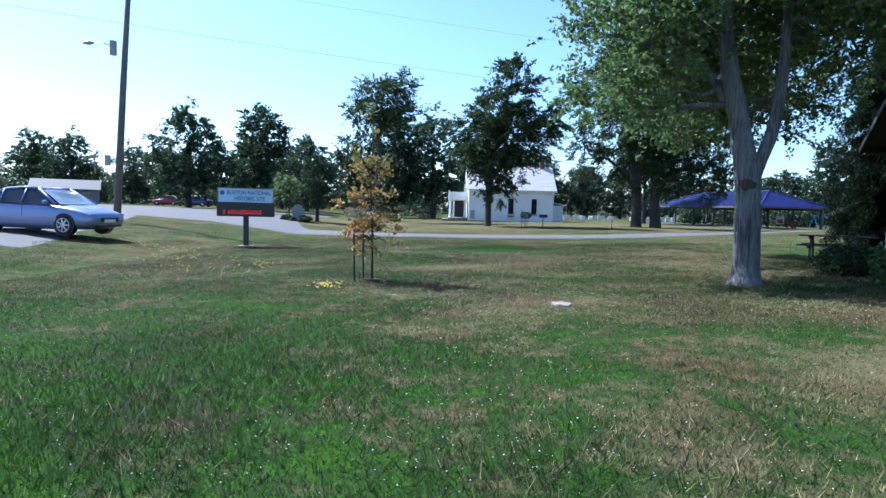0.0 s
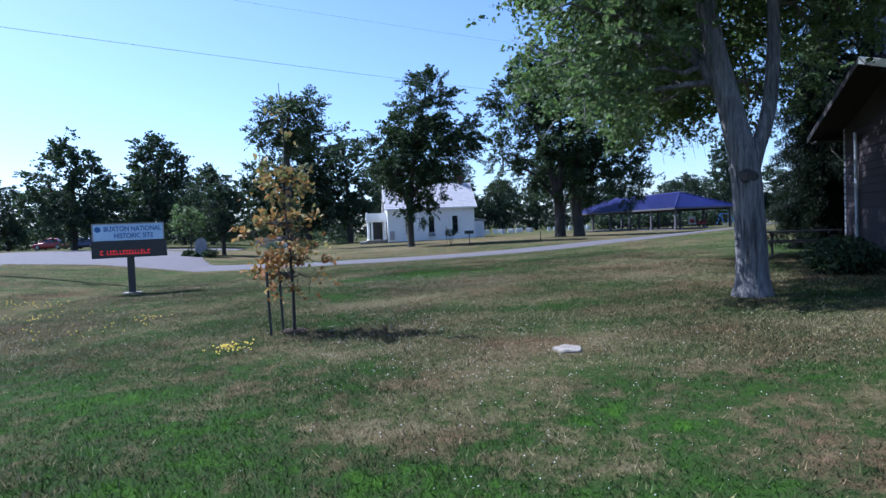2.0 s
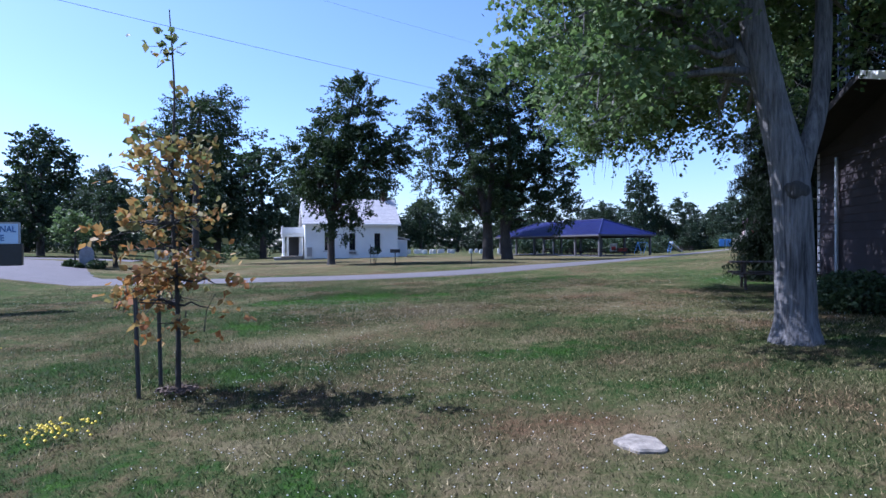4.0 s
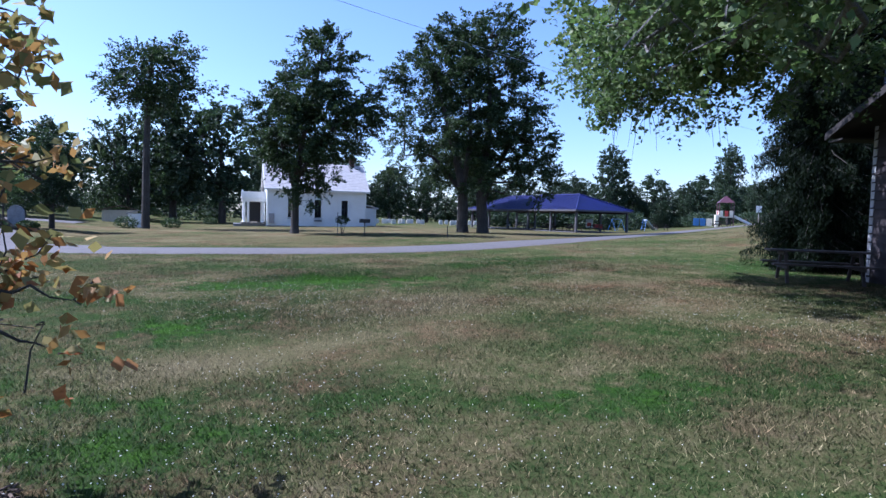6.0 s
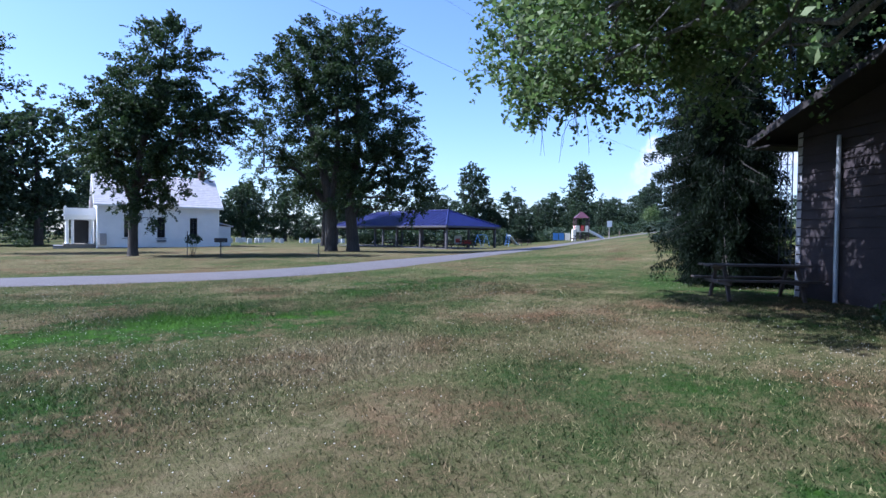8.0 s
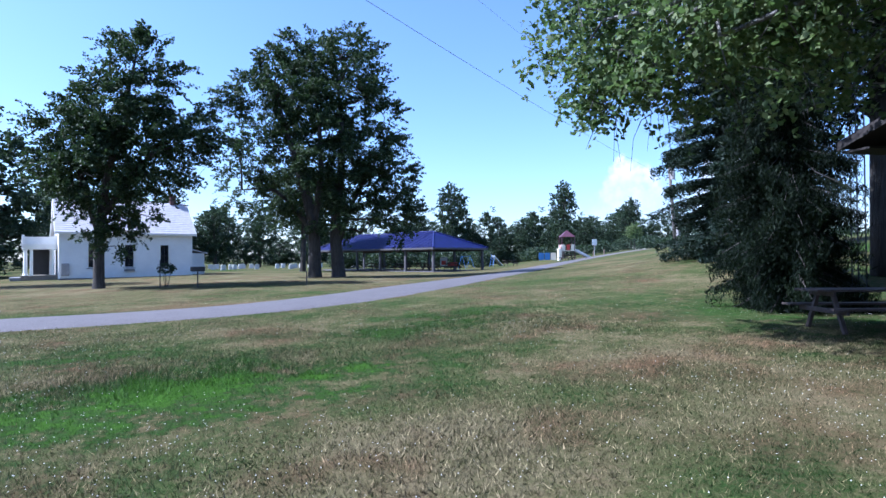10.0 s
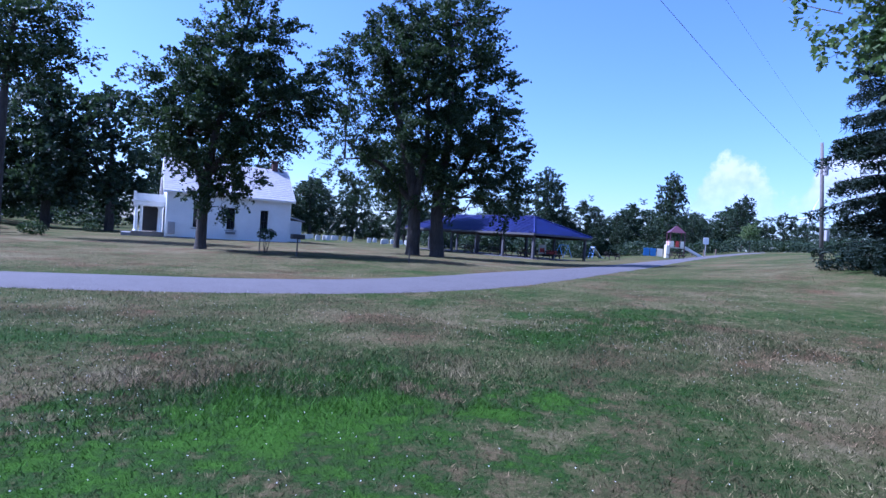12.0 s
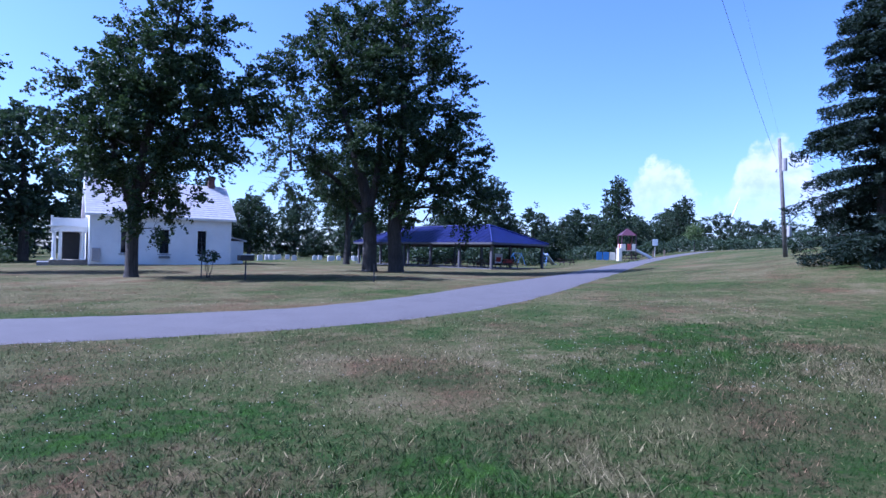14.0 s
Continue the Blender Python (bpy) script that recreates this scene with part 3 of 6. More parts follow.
def wall_with_openings(x0, x1, z0, z1, y, thick, openings):
    """A wall along x with rectangular openings (x0, x1, z0, z1) cut through it."""
    bm = bmesh.new()
    xs = sorted({x0, x1, *[o[0] for o in openings], *[o[1] for o in openings]})
    zs = sorted({z0, z1, *[o[2] for o in openings], *[o[3] for o in openings]})
    for xa, xb in zip(xs, xs[1:]):
        for za, zb in zip(zs, zs[1:]):
            mx, mz = (xa + xb) / 2, (za + zb) / 2
            if not any(o[0] < mx < o[1] and o[2] < mz < o[3] for o in openings):
                box(xa, xb, y, y + thick, za, zb, 0, bm)
    bmesh.ops.remove_doubles(bm, verts=bm.verts[:], dist=0.001)
    return bm


ops = [(x - 0.34, x + 0.34, 0.9, 2.8) for x in WINX]
part("wall", wall_with_openings(CX0, CX1, -0.3, WALL, CY0, 0.2, ops), m_white, church)
part("wall", wall_with_openings(CX0, CX1, -0.3, WALL, CY1 - 0.2, 0.2, []), m_white, church)
CM = (CY0 + CY1) / 2
for xa, xb in ((CX0, CX0 + 0.2), (CX1 - 0.2, CX1)):
    part("gable_wall", prism([(CY0 + 0.2, -0.3), (CY1 - 0.2, -0.3), (CY1 - 0.2, WALL), (CM, RIDGE - 0.16), (CY0 + 0.2, WALL)], xa, xb, None, "x"), m_white, church)
# clapboards on the long wall: thin lapped boards between openings
lap = bmesh.new()
z = 0.05
while z < WALL - 0.1:
    cuts = sorted([(o[0] - 0.12, o[1] + 0.12) for o in ops if o[2] - 0.12 < z < o[3] + 0.12])
    xa = CX0
    for c0, c1 in cuts + [(CX1, CX1)]:
        if c0 > xa:
            v = [lap.verts.new(q) for q in ((xa, CY0 - 0.022, z), (c0, CY0 - 0.022, z), (c0, CY0 - 0.004, z + 0.15), (xa, CY0 - 0.004, z + 0.15), (xa, CY0 - 0.002, z), (c0, CY0 - 0.002, z))]
            lap.faces.new(v[:4])
            lap.faces.new((v[1], v[0], v[4], v[5]))
        xa = c1
    z += 0.15
    part("clapboard", lap, m_white, church)
    lap = bmesh.new()
lap.free()
for side in (-1, 1):
    y_e = CY0 - 0.35 if side < 0 else CY1 + 0.35
    z_e = WALL - 0.2
    sl = bmesh.new()
    prism([(y_e, z_e), (CM, RIDGE), (CM, RIDGE + 0.14), (y_e, z_e + 0.14)], CX0 - 0.3, CX1 + 0.3, sl, "x")
    roof = part("roof", sl, m_roofgrey, church)
    for k in range(1, 17):
        courses = bmesh.new()
        f = k / 17
        yy, zz = y_e + (CM - y_e) * f, z_e + (RIDGE - z_e) * f + 0.14
        box(CX0 - 0.3, CX1 + 0.3, yy - 0.02, yy + 0.02, zz - 0.01, zz + 0.018, 0, courses)
        part("shingle_course", courses, m_roofgrey, roof)
    part("fascia", box(CX0 - 0.32, CX1 + 0.32, y_e - 0.03 if side < 0 else y_e + 0.003, y_e - 0.003 if side < 0 else y_e + 0.03, z_e - 0.06, z_e + 0.12), m_trim, church)
for x in (CX0 - 0.33, CX1 + 0.30):
    rk = bmesh.new()
    prism([(CY0 - 0.38, WALL - 0.36), (CM, RIDGE - 0.16), (CY1 + 0.38, WALL - 0.36), (CY1 + 0.38, WALL - 0.10), (CM, RIDGE + 0.12), (CY0 - 0.38, WALL - 0.10)], x, x + 0.03, rk, "x")
    part("rake_board", rk, m_trim, church)
part("corner_board", box(CX0 - 0.02, CX0 + 0.14, CY0 - 0.035, CY0 - 0.024, -0.1, WALL - 0.1), m_trim, church)
part("corner_board", box(CX1 - 0.14, CX1 + 0.02, CY0 - 0.035, CY0 - 0.024, -0.1, WALL - 0.1), m_trim, church)
part("foundation", box(CX0 - 0.03, CX1 + 0.03, CY0 - 0.06, CY0 - 0.026, -0.4, 0.03), m_greystone, church)
for x in WINX:
    win = part("window", box(x - 0.32, x + 0.32, CY0 + 0.10, CY0 + 0.12, 0.92, 2.78), m_glass, church, "dark glass sash window")
    fr = bmesh.new()
    for a, b, c, d in ((x - 0.44, x - 0.34, 0.85, 2.9), (x + 0.34, x + 0.44, 0.85, 2.9), (x - 0.34, x + 0.34, 2.8, 2.9)):
        box(a, b, CY0 - 0.04, CY0 + 0.01, c, d, 0, fr)
    part("frame", fr, m_trim, win)
    bars = box(x - 0.33, x + 0.33, CY0 + 0.07, CY0 + 0.09, 1.83, 1.88)
    box(x - 0.012, x + 0.012, CY0 + 0.072, CY0 + 0.088, 0.9, 2.8, 0, bars)
    part("glazing_bar", bars, m_blackmetal, win, "dark glazing bars")
    part("sill", box(x - 0.48, x + 0.48, CY0 - 0.10, CY0 + 0.02, 0.79, 0.85, 0.01), m_greystone, win)
part("flower_box", box(8.2 - 0.4, 8.2 + 0.4, CY0 - 0.30, CY0 - 0.11, 0.52, 0.72, 0.02), m_greystone, church, "grey window box under the sill")
part("meter_box", box(3.25, 3.8, CY0 - 0.28, CY0 - 0.03, 0.25, 1.25, 0.02), m_postgrey, church, "grey utility box on the wall")
ch = bmesh.new()
box(12.1, 12.6, CM - 0.25, CM + 0.25, RIDGE - 0.4, RIDGE + 0.75, 0.01, ch)
box(12.03, 12.67, CM - 0.32, CM + 0.32, RIDGE + 0.75, RIDGE + 0.95, 0.015, ch)
part("chimney", ch, m_brickred, church)
# porch at the west gable
PX0, PX1, PY0, PY1 = 0.75, 3.08, 73.9, 77.1
porch = part("porch_floor", box(PX0 - 0.15, PX1, PY0 - 0.15, PY1 + 0.15, -0.3, 0.28, 0.02), m_concrete, church, "pale painted porch floor")
part("step", box(PX0 - 0.9, PX0 - 0.16, PY0, PY1, -0.3, 0.12, 0.02), m_greystone, porch)
for px in (PX0 + 0.15, PX1 - 0.3):
    for py in (PY0 + 0.15, PY1 - 0.15):
        col = tube([(px, py, 0.28), (px, py, 0.34), (px, py, 0.4), (px, py, 1.4), (px, py, 2.3), (px, py, 2.36), (px, py, 2.45)], [0.19, 0.19, 0.14, 0.135, 0.115, 0.16, 0.17], 14)
        part("column", col, m_trim, church)
part("column", tube([(PX0 + 0.55, PY0 + 0.15, 0.28), (PX0 + 0.55, PY0 + 0.15, 2.45)], [0.12, 0.11], 12), m_trim, church)
ent = box(PX0 - 0.08, PX1, PY0 - 0.08, PY1 + 0.08, 2.45, 2.8, 0.01)
box(PX0 - 0.2, PX1, PY0 - 0.2, PY1 + 0.2, 2.8, 2.9, 0.01, ent)
part("entablature", ent, m_trim, church)
for (xa, xb, ya, yb) in ((PX0 - 0.05, PX1, PY0 - 0.05, PY0 + 0.03), (PX0 - 0.05, PX0 + 0.03, PY0 + 0.031, PY1)):
    part("balustrade_rail", box(xa, xb, ya, yb, 3.38, 3.46, 0.01), m_trim, church)
    part("balustrade_panel", box(xa, xb, ya + 0.012, yb - 0.012, 2.9, 3.38), m_trim, church)
for px, py in ((PX0, PY0), (PX1 - 0.12, PY0), (PX0, PY1)):
    part("balustrade_post", box(px - 0.09, px + 0.09, py - 0.09, py + 0.09, 2.9, 3.62, 0.015), m_trim, church)
door = part("door", box(CX0 - 0.05, CX0 - 0.004, 74.85, 76.15, 0.28, 2.4, 0.01), m_dark, church, "dark double door under the porch")
part("door_handle", box(CX0 - 0.09, CX0 - 0.055, 75.42, 75.46, 1.25, 1.4, 0.005), m_galv, door)
# Dark sheet on the porch's far side stands for its unlit inside.
part("porch_dark_sheet", box(PX0 + 0.7, PX1 - 0.4, PY1 - 0.03, PY1 + 0.02, 0.28, 2.45), m_dark, church, "dark sheet for the dim inside of the porch")
annex = box(CX1 + 0.002, CX1 + 1.7, 74.5, 78.2, -0.3, 2.1, 0.01)
an = part("annex", annex, m_white, church, "low white lean-to at the rear")
part("annex_roof", prism([(CX1 + 0.004, 2.5), (CX1 + 1.95, 2.05), (CX1 + 1.95, 2.15), (CX1 + 0.004, 2.62)], 74.3, 78.4), m_roofgrey, an)

# ---- pavilion ----
PAV = pose(33.0, 61.8, gz(33, 61.8), 0, 0, 9.8)     # local x: short side, local y: long side
pav = thing("pavilion", PAV, "open picnic pavilion with blue metal hip roof on posts", "pavilion")
PL, PW, PE = 20.0, 7.2, 2.35
rf = bmesh.new()
e = 0.45
cor = [(-e, -e), (PW + e, -e), (PW + e, PL + e), (-e, PL + e)]
rd = [(PW / 2, 3.6), (PW / 2, PL - 3.6)]
lo = [rf.verts.new((x, y, PE)) for x, y in cor]
hi = [rf.verts.new((x, y, PE + 1.75)) for x, y in rd]
rf.faces.new((lo[0], lo[1], hi[0]))
rf.faces.new((lo[1], lo[2], hi[1], hi[0]))
rf.faces.new((lo[2], lo[3], hi[1]))
rf.faces.new((lo[3], lo[0], hi[0], hi[1]))
bmesh.ops.solidify(rf, geom=rf.faces[:], thickness=0.05)
prf = part("roof", rf, m_blueroof, pav)
ribs = bmesh.new()
for k in range(1, 27):
    y = -e + k * (PL + 2 * e) / 27
    f = min(1.0, (y + e) / (3.6 + e), (PL + e - y) / (3.6 + e))
    for x_e, s in ((-e, 1), (PW + e, -1)):
        tube([(x_e, y, PE + 0.06), (x_e + s * (PW / 2 + e) * f, y, PE + 0.06 + 1.75 * f)], 0.022, 4, ribs)
for a, b in ((0, 0), (1, 0), (2, 1), (3, 1)):
    tube([(*cor[a], PE + 0.07), (*rd[b], PE + 1.82)], 0.06, 6, ribs)
tube([(*rd[0], PE + 1.82), (*rd[1], PE + 1.82)], 0.06, 6, ribs)
tagged(part("roof_ribs", ribs, m_blueroof, prf), "", "", "", "stuff")
for xa, xb, ya, yb in ((-e, PW + e, -e - 0.03, -e), (-e, PW + e, PL + e, PL + e + 0.03), (-e - 0.03, -e, -e, PL + e), (PW + e, PW + e + 0.03, -e, PL + e)):
    part("fascia", box(xa, xb, ya, yb, PE - 0.16, PE + 0.02), m_darkpost, pav)
# Slab takes the dark post colour to put the roof's shade into it.
part("slab", box(-0.3, PW + 0.3, -0.3, PL + 0.3, -0.5, 0.06, 0.02), m_darkpost, pav, "concrete floor slab, darkened for the shade beneath the roof")
pcol = part("post", box(-0.11, 0.11, -0.11, 0.11, 0.06, PE - 0.1, 0.015), m_darkpost, pav)
pcol.matrix_basis = pose(0, 0, 0)
for i in range(6):
    for x in (0.0, PW):
        if i or x:
            again(pcol, pose(x, i * PL / 5, 0))
for x in (0.0, PW):
    part("beam", box(x - 0.08, x + 0.08, -0.2, PL + 0.2, PE - 0.30, PE - 0.1, 0.01), m_darkwood, pav)


def picnic_table(place, label, material, length=1.9, group="picnic tables"):
    t = thing("picnic_table", place, label, "picnic table", group)
    h = length / 2
    for k in range(5):
        part("top_plank", box(-h, h, -0.36 + k * 0.147, -0.36 + k * 0.147 + 0.135, 0.71, 0.75, 0.006), material, t)
    for s in (-1, 1):
        for k in range(2):
            y = s * 0.66 + (k - 0.5) * 0.145
            part("bench_plank", box(-h, h, y - 0.066, y + 0.066, 0.41, 0.45, 0.006), material, t)
    for x in (-h + 0.3, h - 0.3):
        part("crossbar", box(x - 0.02, x + 0.02, -0.72, 0.72, 0.33, 0.41), material, t)
        part("batten", box(x - 0.02, x + 0.02, -0.35, 0.35, 0.63, 0.71), material, t)
        for s in (-1, 1):
            part("leg", tube([(x + 0.045, s * 0.55, 0.0), (x + 0.045, s * 0.2, 0.71)], 0.045, 4), material, t)
    return t


for a, b in ((1.6, 2.0), (5.2, 2.4), (1.8, 6.5), (5.3, 7.0), (2.0, 11.0), (5.0, 15.5)):
    q = PAV @ Vector((a, b, 0.06))
    picnic_table(pose(q.x, q.y, q.z, 0, 0, 9.8 + 90), "grey weathered picnic table on the pavilion slab", m_darkwood)
q = PAV @ Vector((6.2, 4.2, 0.06))
stand = thing("display_stand", pose(q.x, q.y, q.z, 0, 0, -20), "white and red display boards standing on the pavilion slab", "display stand")
part("board", box(-0.75, 0.05, -0.03, 0.03, 0.35, 1.35, 0.01), m_trim, stand, "white board")
part("panel", box(-0.62, -0.12, -0.045, -0.033, 0.55, 1.0, 0.005), m_redpl, stand, "red printed panel")
part("board", box(0.12, 1.2, -0.03, 0.03, 0.35, 0.8, 0.01), m_redpl, stand, "red low board")
for x in (-0.7, 0.0, 0.2, 1.1):
    part("leg", box(x - 0.02, x + 0.02, 0.032, 0.07, 0.0, 0.9), m_blackmetal, stand)
picnic_table(at(53.0, 63.0, 20), "brown wooden picnic table beside the drive", m_darkwood)
picnic_table(at(50.4, 70.0, -15), "brown wooden picnic table on the lawn", m_darkwood)
picnic_table(at(12.6, 18.9, -37.4), "dark stained picnic table in the shade of the spruce", m_darkwood, 2.1)

# ---- brown building with the gable ----
BN, BF = Vector((10.6, 11.8)), Vector((14.0, 18.7))
bdir = (BF - BN).normalized()
BANG = math.degrees(math.atan2(bdir.y, bdir.x)) - 90     # local y runs along the gable wall, local x to the rear
BL = (BF - BN).length
bld = thing("house", pose(BN.x, BN.y, 0.2, 0, 0, BANG), "low brown sided building with dark shingle roof and pale gutter", "house")
BE, BR, BX = 3.73, 4.85, 15.0
WY0, WY1, WZ0, WZ1 = 0.75, 3.8, 1.15, 3.15
bm = bmesh.new()
for ya, yb, za, zb in ((0, WY0, -0.4, BE), (WY1, BL, -0.4, BE), (WY0, WY1, -0.4, WZ0), (WY0, WY1, WZ1, BE)):
    box(0, 0.2, ya, yb, za, zb, 0, bm)
bmesh.ops.remove_doubles(bm, verts=bm.verts[:], dist=0.001)
part("gable_wall", bm, m_brown, bld)
part("gable", prism([(0.0, BE), (BL, BE), (BL / 2, BR - 0.1)], 0.0, 0.2, None, "x"), m_brown, bld)
part("side_wall", box(0.2, BX, 0, 0.2, -0.4, BE), m_brown, bld)
part("side_wall", box(0.2, BX, BL - 0.2, BL, -0.4, BE), m_brown, bld)
part("rear_wall", box(BX - 0.2, BX, 0.2, BL - 0.2, -0.4, BE), m_brown, bld)
z = 0.0
while z < BE - 0.1:
    sid = prism([(-0.034, z), (-0.004, z), (-0.004, z + 0.195), (-0.012, z + 0.195)], 0.2, BX, None, "x")
    part("siding_board", sid, m_brown, bld)
    z += 0.2
z = 0.0
while z < BE - 0.1:
    for ya, yb in ((0, BL),) if not WZ0 - 0.2 < z < WZ1 + 0.1 else ((0, WY0 - 0.08), (WY1 + 0.1, BL)):
        sid = bmesh.new()
        prism([(-0.034, z), (-0.004, z), (-0.004, z + 0.195), (-0.012, z + 0.195)], ya, yb, sid)
        part("siding_board", sid, m_brown, bld)
    z += 0.2
ov = 0.7
for s in (0, 1):
    ye = -ov if s == 0 else BL + ov
    ze = BE - ov * (BR - BE) / (BL / 2)
    rf = prism([(ye, ze), (BL / 2, BR), (BL / 2, BR + 0.12), (ye, ze + 0.12)], -0.75, BX + 0.4, None, "x")
    r_ob = part("roof", rf, m_shingle, bld)
    for k in range(1, 22):
        cs = bmesh.new()
        f = k / 22
        yy, zz = ye + (BL / 2 - ye) * f, ze + (BR - ze) * f + 0.12
        box(-0.75, BX + 0.4, yy - 0.012, yy + 0.012, zz - 0.008, zz + 0.012, 0, cs)
        part("shingle_course", cs, m_shingle, r_ob)
    part("rake_board", prism([(ye, ze - 0.04), (BL / 2, BR - 0.04), (BL / 2, BR + 0.13), (ye, ze + 0.13)], -0.80, -0.753, None, "x"), m_trim if s == 0 else m_soffit, bld, "white painted rake board" if s == 0 else "dark rake board")
    part("soffit", box(-0.72, BX + 0.3, min(ye, 0 if s == 0 else BL) + 0.02, max(ye, 0 if s == 0 else BL) - 0.02, ze - 0.10, ze - 0.06), m_soffit, bld)
ye, ze = -ov, BE - ov * (BR - BE) / (BL / 2)
gut = bmesh.new()
prism([(ye - 0.14, ze - 0.02), (ye - 0.14, ze + 0.12), (ye - 0.11, ze + 0.12), (ye - 0.11, ze + 0.02), (ye - 0.01, ze + 0.02), (ye - 0.01, ze + 0.12), (ye - 0.004, ze + 0.12), (ye - 0.004, ze - 0.06)], -0.74, BX + 0.4, gut, "x")
part("gutter", gut, m_galv, bld, "pale metal gutter along the eave")
part("eave_return", box(-0.83, -0.60, ye - 0.17, ye + 0.03, ze - 0.20, ze + 0.13, 0.01), m_trim, bld, "white boxed corner of the eave")
part("downpipe", tube([(0.25, ye - 0.06, ze), (0.22, ye - 0.02, ze - 0.12), (0.08, -0.1, ze - 0.62), (0.06, -0.1, ze - 0.75), (0.06, -0.1, 0.1)], 0.045, 8), m_galv, bld, "pale metal downpipe at the corner")
part("downpipe", tube([(-0.1, 6.45, BE - 0.25), (-0.1, 6.45, 0.0)], 0.045, 8), m_galv, bld, "pale metal downpipe on the gable wall")
part("corner_trim", box(-0.03, -0.004, BL - 0.12, BL + 0.02, -0.2, BE), m_postgrey, bld)
bwin = part("window", box(0.10, 0.13, WY0 + 0.02, WY1 - 0.02, WZ0 + 0.02, WZ1 - 0.02), m_glass, bld, "dark shop window with lit signs")
fr = bmesh.new()
for ya, yb, za, zb in ((WY0 - 0.07, WY0, WZ0 - 0.07, WZ1 + 0.07), (WY1, WY1 + 0.09, WZ0 - 0.07, WZ1 + 0.07), (WY0, WY1, WZ1, WZ1 + 0.07), (WY0, WY1, WZ0 - 0.07, WZ0)):
    box(-0.04, 0.16, ya, yb, za, zb, 0, fr)
part("frame", fr, m_soffit, bwin, "dark brown window frame")
# lit signs behind the pane: unreadable strokes


def neon(y0, z0, pitch, height, count, seed, material, label_):
    """A row of glass-tube strokes, each letter a stem with two or three bars."""
    r = random.Random(seed)
    bm_ = bmesh.new()
    for k_ in range(count):
        y_ = y0 + k_ * pitch
        w_ = pitch * 0.72
        tube([(0.065, y_, z0), (0.065, y_, z0 + height)], 0.017, 5, bm_)
        for f_ in (0.03, 0.5, 0.97):
            if r.random() < 0.75:
                tube([(0.065, y_, z0 + height * f_), (0.065, y_ + w_, z0 + height * f_)], 0.017, 5, bm_)
        if r.random() < 0.6:
            tube([(0.065, y_ + w_, z0 + height * 0.03), (0.065, y_ + w_, z0 + height * r.choice((0.5, 0.97)))], 0.017, 5, bm_)
    return part("neon_sign", bm_, material, bwin, label_)


neon(1.0, 1.40, 0.42, 0.46, 6, 3, m_neonred, "glowing red neon letters")
neon(2.0, 2.06, 0.34, 0.42, 5, 4, m_neonorange, "dim orange neon letters")
part("neon_sign", box(0.05, 0.08, 2.7, 3.1, 2.75, 3.05, 0.01), m_neonblue, bwin, "small blue lit panel")
part("mullion", box(-0.03, 0.05, 3.28, 3.36, WZ0, WZ1, 0.01), m_postgrey, bwin, "pale grey upright bar")

# shrubs before the building
shrub(at(9.75, 10.75), "dense green shrub hedge at the building's corner", 3, [((-0.85, 0.3, 0.5), (0.75, 0.7, 0.55)), ((0.2, 0, 0.6), (0.95, 0.8, 0.68)), ((1.2, -0.45, 0.55), (0.8, 0.7, 0.6)), ((-0.2, -0.6, 0.35), (0.8, 0.5, 0.4))], 0.085, 15000, m_leaf_shrub, "shrub", "", "hedge")
shrub(at(11.6, 9.6), "tall leafy shrub against the brown wall", 4, [((0, 0, 1.1), (0.7, 0.7, 0.7)), ((0.7, -0.5, 1.0), (0.7, 0.7, 0.65))], 0.09, 6000, m_leaf_shrub)
shrub(at(9.8, 14.2), "low dark shrub beneath the gable wall", 5, [((0, 0, 0.35), (0.8, 0.7, 0.42)), ((0.8, 0.9, 0.3), (0.7, 0.7, 0.38))], 0.08, 6000, m_leaf_dark)
yuc = thing("yucca", at(10.75, 9.9), "spiky grey-green yucca with a pale flower stalk", "plant")
rng_y = np.random.default_rng(8)
yb = bmesh.new()
for k in range(70):
    a, tilt, L = rng_y.random() * math.tau, rng_y.uniform(0.15, 1.25), rng_y.uniform(0.4, 0.62)
    d = Vector((math.cos(a) * math.sin(tilt), math.sin(a) * math.sin(tilt), math.cos(tilt)))
    s = Vector((-math.sin(a), math.cos(a), 0)) * 0.02
    t0, t1 = d * 0.04, d * L + Vector((0, 0, -0.06 * tilt))
    mid = d * L * 0.5 + Vector((0, 0, 0.02))
    v = [yb.verts.new(q) for q in (t0 - s, t0 + s, mid + s * 1.1, t1, mid - s * 1.1)]
    yb.faces.new(v)
part("leaves", yb, m_yucca, yuc)
part("flower_stalk", tube([(-0.35, 0.3, 0.0), (-0.34, 0.3, 0.7), (-0.33, 0.31, 1.15)], [0.015, 0.012, 0.006], 6), m_yucca, yuc)
fl = bmesh.new()
for k in range(26):
    bmesh.ops.create_icosphere(fl, subdivisions=1, radius=0.035, matrix=Matrix.Translation((-0.34 + rng_y.normal() * 0.045, 0.3 + rng_y.normal() * 0.045, 0.85 + 0.3 * rng_y.random())))
part("flowers", fl, m_petal, yuc)
for k in range(4):
    f = (k + 0.3 * math.sin(k * 5)) / 3
    ex, ey = 8.2 + 2.7 * f + random.uniform(-0.1, 0.1), 10.15 - 0.75 * f + random.uniform(-0.08, 0.08)
    bm = bmesh.new()
    bmesh.ops.create_icosphere(bm, subdivisions=2, radius=random.uniform(0.07, 0.13))
    for v in bm.verts:
        v.co *= 1 + 0.25 * noise.noise(v.co * 9 + Vector((k * 3, 0, 0)))
        v.co.z *= 0.65
    st = part("edging_stone", bm, m_concrete, None, "", True)
    st.matrix_world = at(ex, ey, 0, 0.03)
    tagged(st, "small pale edging stone along the shrub bed", "stone", "edging stones")

